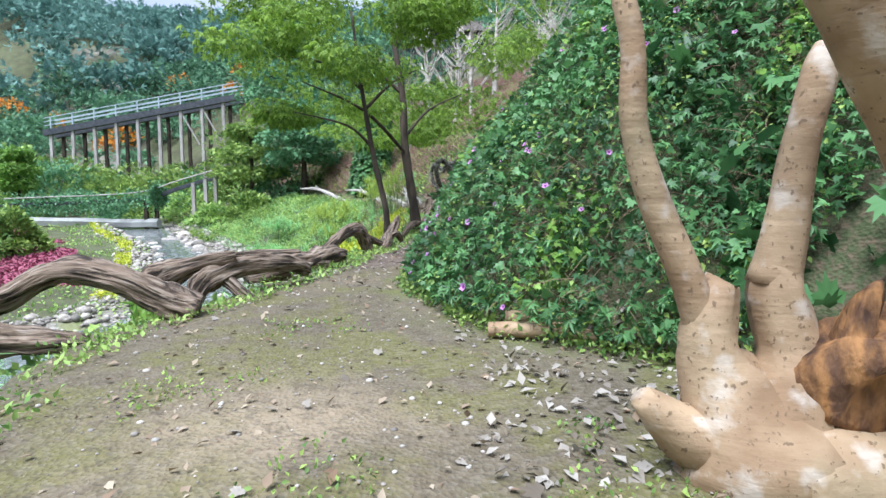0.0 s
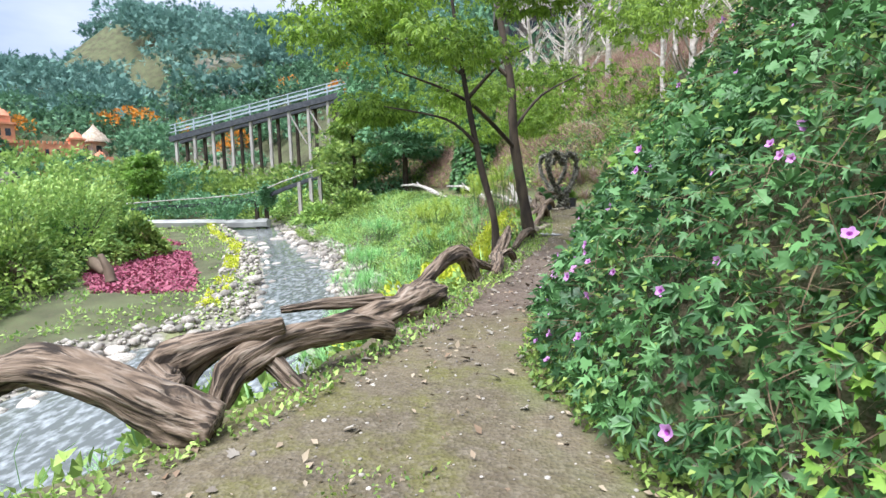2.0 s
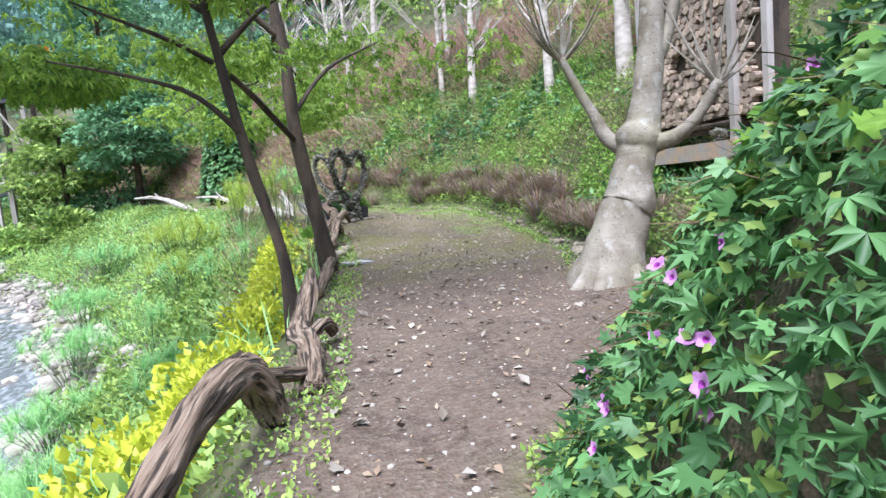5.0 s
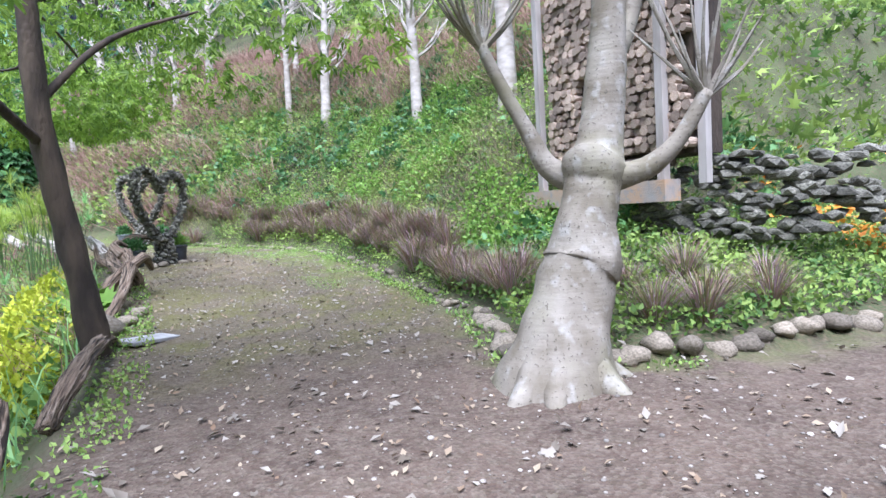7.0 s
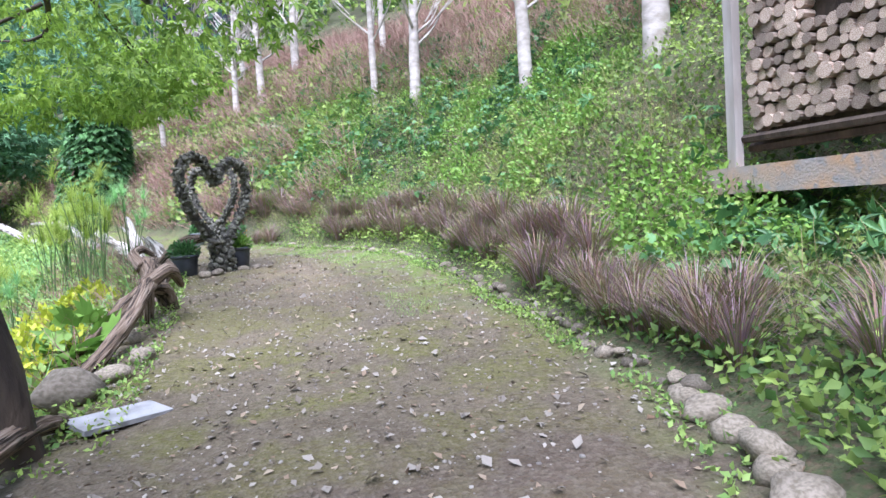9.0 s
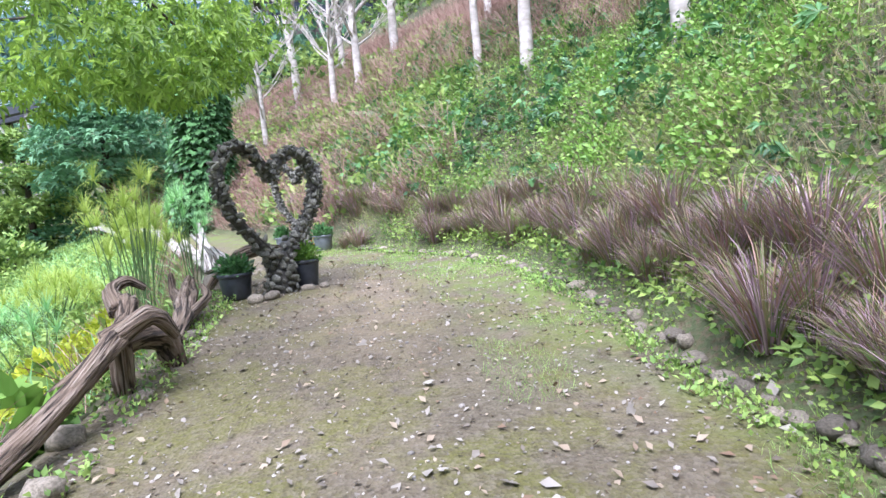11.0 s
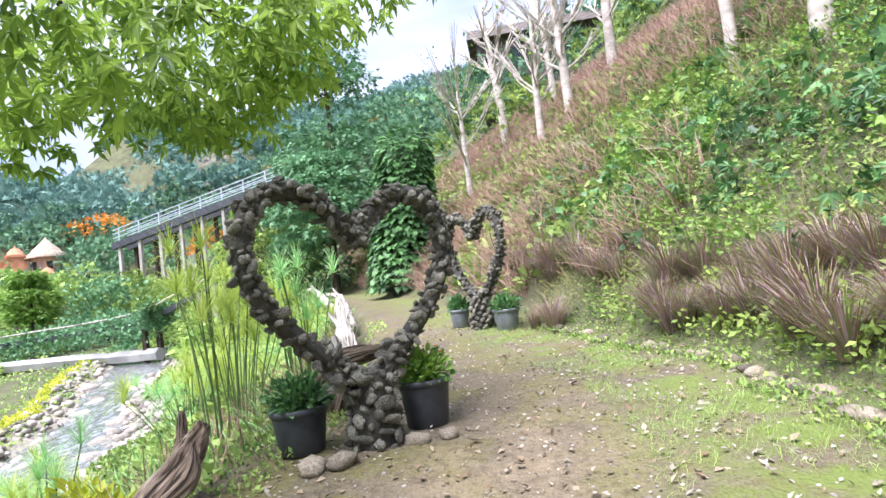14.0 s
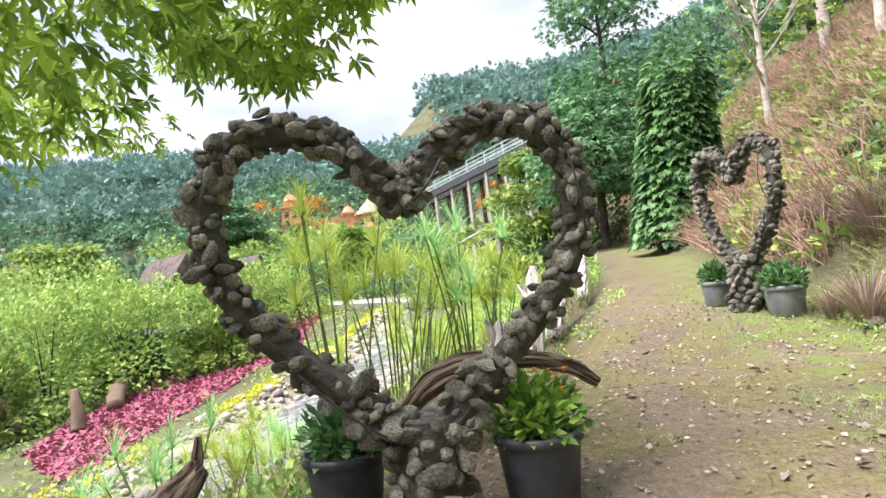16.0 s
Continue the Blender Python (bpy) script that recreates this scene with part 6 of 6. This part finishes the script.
def gazebo(x, y, z, s, label):
    t = thing("gazebo", (x, y, z), label, "pavilion")
    put("roof", mesh("roof", *lathe([(2.3 * s, 1.9 * s), (2.35 * s, 2.05 * s), (1.5 * s, 2.7 * s), (1.35 * s, 3.0 * s), (0.6 * s, 3.7 * s), (0.12 * s, 4.3 * s), (0.01, 4.5 * s)], 16)), M["thatch"], t, "", True)
    put("wall", mesh("wall", *lathe([(1.5 * s, -3 * s), (1.5 * s, 1.95 * s)], 12)), M["plaster"], t)
    for k in range(6):
        a = k * math.pi / 3
        put("post", mesh("post", *tube([(1.75 * s * math.cos(a), 1.75 * s * math.sin(a), -1), (1.75 * s * math.cos(a), 1.75 * s * math.sin(a), 2 * s)], [0.1, 0.1], 5)), M["post"], t)
        put("window", mesh("window", *box(-0.3 * s, -0.02, 0.6 * s, 0.3 * s, 0.02, 1.5 * s)), M["glass"], t).matrix_basis = pose(1.53 * s * math.cos(a + 0.5), 1.53 * s * math.sin(a + 0.5), 0, 0, 0, math.degrees(a + 0.5) + 90)


gazebo(-64.6, 75, 10.2, 1.1, "round pavilion with stepped straw thatch roof")


def temple(x, y, z, turn):
    t = thing("temple", (x, y, z), "orange-red masonry building with small domed towers", "building")
    t.matrix_basis = pose(x, y, z, 0, 0, turn)

    def dome(cx, cy, cz, r):
        put("dome", mesh("dome", *lathe([(r, 0), (r * 1.15, 0.05), (r * 1.15, r * 0.15), (r, r * 0.2), (r * 0.92, r * 0.6), (r * 0.55, r * 1.0), (r * 0.12, r * 1.2), (0.01, r * 1.6)], 14)), M["terracotta"], t, "", True).matrix_basis = pose(cx, cy, cz)

    put("wall", mesh("wall", *box(-3, -2, -3, 5.5, 2, 2.4)), M["terracotta"], t)
    put("wall", mesh("wall", *box(5.8, -1, -3, 9, 2, 1.0)), M["terracotta"], t)
    put("parapet", mesh("parapet", *joined([box(-3 + 0.6 * k, -2.08, 2.4, -2.65 + 0.6 * k, -1.8, 2.75) for k in range(14)])), M["terracotta"], t)
    put("tower", mesh("tower", *joined([box(-4.6, -2.3, -3, -2.2, 0.1, 4.6), box(-4.8, -2.5, 4.6, -2.0, 0.3, 4.85), box(-4.3, -2.0, 4.85, -2.5, -0.2, 5.6), box(-4.8, -2.5, 2.3, -2.0, 0.3, 2.5)])), M["terracotta"], t)
    put("tower", mesh("tower", *joined([box(3.6, -2.2, -3, 5.2, -0.6, 3.0), box(3.4, -2.4, 3.0, 5.4, -0.4, 3.2)])), M["terracotta"], t)
    dome(-3.4, -1.1, 5.6, 0.9)
    dome(4.4, -1.4, 3.2, 0.8)
    dome(7.4, 0.5, 1.0, 0.7)
    for wx in (-3.9, -2.9):
        for wz in (0.8, 3.2):
            put("window", mesh("window", *joined([box(wx - 0.28, -2.33, wz, wx + 0.28, -2.28, wz + 0.9)])), M["glass"], t)
    for wx in (-1.4, -0.2, 1.0, 2.2):
        put("window", mesh("window", *box(wx - 0.2, -2.04, 0.9, wx + 0.2, -1.98, 1.7)), M["glass"], t)


temple(-66, 66.5, 9.0, 52)
hs = thing("long_house", (-60, 36, 5), "long house with steep dark thatched gables", "house")
part("wall", box(-66, 32, 0, -58, 42, 6.2), M["wall_grey"], hs)
for k in range(3):
    y0 = 31 + 3.6 * k
    part("roof", ([(-67, y0, 5.6), (-56.6, y0, 5.6), (-56.9, y0 + 2, 8.6 - 0.3 * k), (-67, y0 + 2, 8.6 - 0.3 * k), (-67, y0 + 4, 5.6), (-56.6, y0 + 4, 5.6)], [(0, 1, 2, 3), (3, 2, 5, 4), (1, 5, 2), (0, 3, 4)]), M["roof_dark"], hs)
for k in range(4):
    part("window", box(-57.98, 33 + 2.2 * k, 3.2, -57.94, 34.2 + 2.2 * k, 4.6), M["glass"], hs)

hs.matrix_basis = pose(-54, 45, 3.4)


def hill_house(x, y, w, d, h, wall, roof, label, turn=0):
    z = float(land(x, y))
    t = thing("hill_house", (x, y, z), label, "house", "houses up the hill")
    t.matrix_basis = pose(x, y, z, 0, 0, turn)
    put("wall", mesh("wall", *box(-w / 2, -d / 2, -2, w / 2, d / 2, h)), M[wall], t)
    e = 0.6
    put("roof", mesh("roof", [(-w / 2 - e, -d / 2 - e, h), (w / 2 + e, -d / 2 - e, h), (w / 2 + e, d / 2 + e, h), (-w / 2 - e, d / 2 + e, h), (-w / 2 - e, 0, h + d * 0.4), (w / 2 + e, 0, h + d * 0.4)],
                     [(0, 1, 5, 4), (2, 3, 4, 5), (1, 2, 5), (3, 0, 4), (3, 2, 1, 0)]), M[roof], t)
    for k in range(int(w / 1.8)):
        put("window", mesh("window", *box(-w / 2 + 0.6 + 1.8 * k, -d / 2 - 0.04, h * 0.35, -w / 2 + 1.6 + 1.8 * k, -d / 2 - 0.005, h * 0.75)), M["glass"], t)


hill_house(0, 62, 9, 5, 3.5, "roof_dark", "roof_dark", "grey house with dark roof above the slope", 8)
hill_house(-24, 112, 6, 4, 3.5, "terracotta", "roof_dark", "reddish house on the ridge", 15)

# ---- sawn log tower and stacked wall ----
tw = thing("log_stack", (6.9, 15.9, 2.4), "tall stack of sawn round logs between grey posts", "log stack")
for px, py in ((6.15, 17.35), (6.15, 14.75), (6.4, 14.28)):
    part("post", box(px - 0.06, py - 0.06, 2.3, px + 0.06, py + 0.06, 6.6), M["post"], tw)
part("core", box(6.36, 14.4, 2.72, 6.95, 17.25, 6.6), M["bark_dark"], tw)
part("beam", box(5.98, 14.6, 2.08, 6.3, 17.75, 2.38), M["rust_beam"], tw, "concrete beam with rust stains")
part("shelf", joined([tube([(6.22, 14.7, 2.68), (6.22, 17.3, 2.7)], [0.05, 0.05], 6), tube([(6.3, 14.7, 2.62), (6.35, 17.3, 2.6)], [0.06, 0.06], 6)]), M["bark_dark"], tw)
ends = []
for q in range(3):
    V, F = tube([(0, 0, 0), (-0.18, 0, 0)], [1, 0.97], 9, 0.12, q * 5, 1)
    mm = mesh("log_end", V, F)
    mm.materials.append(M["log_end"])
    ends.append(mm)
row, zz = 0, 2.86
while zz < 6.5:
    yy = 14.42 + (0.07 if row % 2 else 0)
    while yy < 17.2:
        r = rng.uniform(0.05, 0.085)
        hole = (abs(yy - 16.25) < 0.22 and abs(zz - 4.0) < 0.2) or (abs(yy - 14.4) < 0.1 and abs(zz - 3.9) < 0.4)
        if not hole:
            o = put("log_end", ends[rng.integers(0, 3)], None, tw)
            o.matrix_basis = Matrix.LocRotScale((6.4 + rng.uniform(-0.05, 0.03) - 6.9, yy - 15.9, zz + rng.uniform(-0.015, 0.015) - 2.4), Euler((rng.uniform(0, 6), 0, 0)), (1, r, r))
        yy += r * 1.9
    zz += 0.125
    row += 1
sw = thing("stacked_wall", (7, 13, 1.6), "dry wall of dark stacked stones and wood", "wall")
WP = [(6.3, 15.3), (6.9, 14.2), (7.6, 13.4), (9.2, 12.9), (12, 12.8)]
SWM = [mesh("wall_stone", *lump(80 + s, 1, 0.3)) for s in range(4)]
for s in SWM:
    s.materials.append(M["stone"])
for k in range(290):
    f = rng.uniform(0, 1) ** 1.3 * 3.99
    i = int(f)
    x, y = WP[i][0] + (WP[i + 1][0] - WP[i][0]) * (f - i), WP[i][1] + (WP[i + 1][1] - WP[i][1]) * (f - i)
    o = put("wall_stone", SWM[k % 4], None, sw)
    s = rng.uniform(0.06, 0.13)
    o.matrix_basis = Matrix.LocRotScale((x + rng.uniform(-0.1, 0.1) - 7, y + rng.uniform(-0.1, 0.1) - 13, rng.uniform(1.5, 2.68) - 1.6), Euler((0, 0, rng.uniform(0, 6))), (s * 1.6, s * 1.2, s * 0.7))
cover("orange_flowers", LEAF, 900, (7, 16, 12.6, 16), lambda x, y: (x > 8.5) & (clumpy(x, y, 0.9, 2) > 0.55), (0.08, 0.16), (0.1, 0.3), "orange", "orange flowers on the terrace", "flowers", 0.9)
cover("hill_cover", SPRAY, 14000, (9, 55, 8, 48), lambda x, y: (beside(BANK_B, x, y) > 4), (0.25, 0.5), (0.0, 0.6), "herb", "green undergrowth on the hill behind the logs", "ground cover", 0.9, 0, 0.5)
cover("terrace_cover", LEAF, 9000, (3, 20, 12, 22), in_b(0.3, 14), (0.06, 0.14), (0.0, 0.12), "herb", "green plants on the terrace", "ground cover", 0.9, 0, 0.5)


# ---- woods ----
def wood_clumps(n, box_, test, rad, per, size, mat, label, high=(0.4, 1.6), name="woodland"):
    x, y = region(n, *box_, test)
    R = rng.uniform(rad[0], rad[1], n)
    C = np.stack([x, y, land(x, y) + R * rng.uniform(high[0], high[1], n)], -1)
    k = np.repeat(np.arange(n), per)
    u = unit(rng.normal(size=(n * per, 3)))
    u[:, 2] = np.where(u[:, 2] < -0.3, -u[:, 2], u[:, 2])
    lumpy = 1 + 0.22 * np.sin(u[:, 0] * 6 + k) * np.cos(u[:, 1] * 5 + 2 * k)
    P = C[k] + u * (R[k] * lumpy * rng.uniform(0.75, 1.0, n * per))[:, None] * np.array([1, 1, 0.85])
    ob = put(name, mesh(name, *scatter(*SPRAY, P, u + rnd(n * per) * 0.8, u + rnd(n * per) * 0.6, rng.uniform(0.7, 1.3, n * per) * size)), M[mat])
    return tagged(ob, label, "trees", kind="stuff")


def hill_far(d0, d1):
    return lambda x, y: (lambda d: (d > d0) & (d < d1))(np.hypot(x + 4, y - 22)) & ((beside(BANK_B, x, y) < 0) | (y > 76)) & ((x < river_right(y) + 6) | (y > 70)) & (y > -20)


wood_clumps(330, (-120, 10, 20, 130), lambda x, y: hill_far(66, 110)(x, y) & ~((y > 62) & (y < 76) & (x > -52)) & (np.hypot(x + 61, y - 71) > 8), (2.0, 3.6), 90, 0.85, "far_dark", "dark green trees on the near hillside", (0.3, 0.9))
wood_clumps(90, (-70, -20, 8, 90), lambda x, y: hill_far(50, 68)(x, y) & (x < -36) & ~((y > 45) & (y < 62) & (x > -54)) & (y < 66), (1.4, 2.8), 90, 0.65, "blue_green", "green garden trees below the hill", (0.3, 1.0))
wood_clumps(60, (-110, 0, 60, 120), hill_far(75, 105), (2.5, 4.2), 170, 0.8, "far_dark", "tall dark trees on the hillside", (0.5, 1.0))
# Distant woods take the leaf colour with haze mixed in.
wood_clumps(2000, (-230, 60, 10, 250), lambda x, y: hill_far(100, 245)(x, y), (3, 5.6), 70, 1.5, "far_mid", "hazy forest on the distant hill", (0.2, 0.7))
wood_clumps(14, (-110, -10, 60, 110), hill_far(68, 100), (1.4, 2.4), 110, 0.55, "orange", "trees with orange blossom on the hillside", (1.4, 2.2))
wood_clumps(46, (-52, -22, 60, 68), lambda x, y: x < 0, (1.6, 2.8), 110, 0.6, "herb", "green shrubs below the walkway", (0.4, 1.3))
wood_clumps(80, (-75, -46, 44, 66), lambda x, y: hill_far(40, 76)(x, y), (1.6, 2.8), 100, 0.6, "meadow", "pale green shrubs round the temple", (0.6, 1.5))
wood_clumps(120, (8, 60, -10, 70), lambda x, y: (beside(BANK_B, x, y) > 10) & (beside(BANK_A, x, y) < 0), (1.8, 4), 90, 0.75, "far_dark", "dark trees above the slope", (0.4, 1.4))
wood_clumps(70, (-25, 16, 44, 80), lambda x, y: (beside(BANK_B, x, y) > 7), (1.5, 3.2), 90, 0.6, "far_dark", "dark trees at the head of the slope", (0.3, 1.2))
wood_clumps(50, (-20, 8, 42, 75), lambda x, y: (beside(BANK_B, x, y) > 4), (1.0, 2.0), 90, 0.4, "herb", "green shrubs at the head of the slope", (0.2, 0.9))
wood_clumps(120, (-60, 60, -60, -6), lambda x, y: np.hypot(x, y) > 12, (2, 4), 60, 1.0, "far_dark", "trees behind the start of the path")


def garden_tree(x, y, h, tiers, mat, label, size=0.34, n=4200, trunk=0.2, z=None):
    z = float(land(x, y)) if z is None else z
    t = thing("garden_tree", (x, y, z), label, "tree", "trees beyond the hearts")
    part("trunk", tube([(x, y, z - 0.5), (x + 0.1, y, z + h * 0.5), (x, y, z + h * 0.95)], [trunk, trunk * 0.7, trunk * 0.2], 8, 0.2), M["bark_dark"], t, "", True)
    C, R = [], []
    for f, r, k in tiers:
        for j in range(k):
            a = 6.28 * j / k + f * 7
            C.append((x + r * 0.65 * math.cos(a), y + r * 0.65 * math.sin(a), z + h * f + rng.uniform(-0.2, 0.2)))
            R.append((r * 0.5, r * 0.5, h * 0.06 + 0.2))
    for c in C[::3]:
        part("limb", tube([(x, y, c[2] - h * 0.08), ((x + c[0]) / 2, (y + c[1]) / 2, c[2] - 0.1), c], [trunk * 0.3, trunk * 0.2, 0.02], 5), M["bark_dark"], t)
    part("crown", crown(SPRAY, C, R, n, size, 0.6, 0.2), M[mat], t)


garden_tree(-15.5, 57, 16.5, [(0.45, 4.5, 6), (0.56, 3.4, 5), (0.8, 3.8, 6), (0.9, 3.0, 5)], "blue_green", "tall dark layered tree above the path", 0.45, 3800, 0.3)
garden_tree(-11.5, 47, 8, [(0.4, 3.0, 6), (0.6, 3.4, 6), (0.75, 2.8, 6), (0.9, 1.8, 5)], "blue_green", "spreading blue-green tree beside the far path", 0.4, 4800, 0.25)
garden_tree(-16.5, 49, 7, [(0.4, 3.0, 6), (0.65, 3.0, 6), (0.9, 1.8, 5)], "herb", "layered light green tree by the stream", 0.4, 3600, 0.22)
garden_tree(-66, 53, 10, [(0.55, 4.2, 7), (0.72, 4.2, 7), (0.9, 3.0, 6)], "blue_green", "broad flat-topped tree near the house", 0.6, 4200, 0.3)
garden_tree(-56, 33, 9, [(0.55, 4.2, 7), (0.72, 4.2, 7), (0.9, 3.0, 6)], "herb", "broad tree beyond the bushes", 0.6, 3600, 0.3)
garden_tree(-38.5, 51.5, 6.5, [(0.5, 1.6, 5), (0.7, 1.8, 5), (0.9, 1.2, 5)], "vine_lit", "small bright green tree near the temple", 0.4, 2200, 0.15)
# ivy-clad tree
ix_, iy_ = -5.2, 40.2
iz_ = float(land(ix_, iy_))
iv = thing("ivy_tree", (ix_, iy_, iz_), "old trunk wrapped in a dense coat of ivy", "tree")
part("trunk", tube([(ix_, iy_, iz_ - 0.5), (ix_ + 0.2, iy_, iz_ + 3), (ix_ + 0.6, iy_, iz_ + 5.2)], [0.6, 0.5, 0.3], 10, 0.2), M["bark_dark"], iv)
u = unit(rng.normal(size=(4200, 3)))
k = rng.uniform(0, 1, 4200)
part("ivy", scatter(*LOBED, np.array([ix_, iy_, iz_]) + np.stack([u[:, 0] * (1.5 - 0.5 * k) + 0.6 * k, u[:, 1] * (1.4 - 0.4 * k), 5.6 * k + 0.8 * u[:, 2] * k], -1), u + np.array([0, 0, -0.8]), u + rnd(4200) * 0.3, rng.uniform(0.2, 0.34, 4200)), M["vine"], iv, "glossy dark ivy leaves")
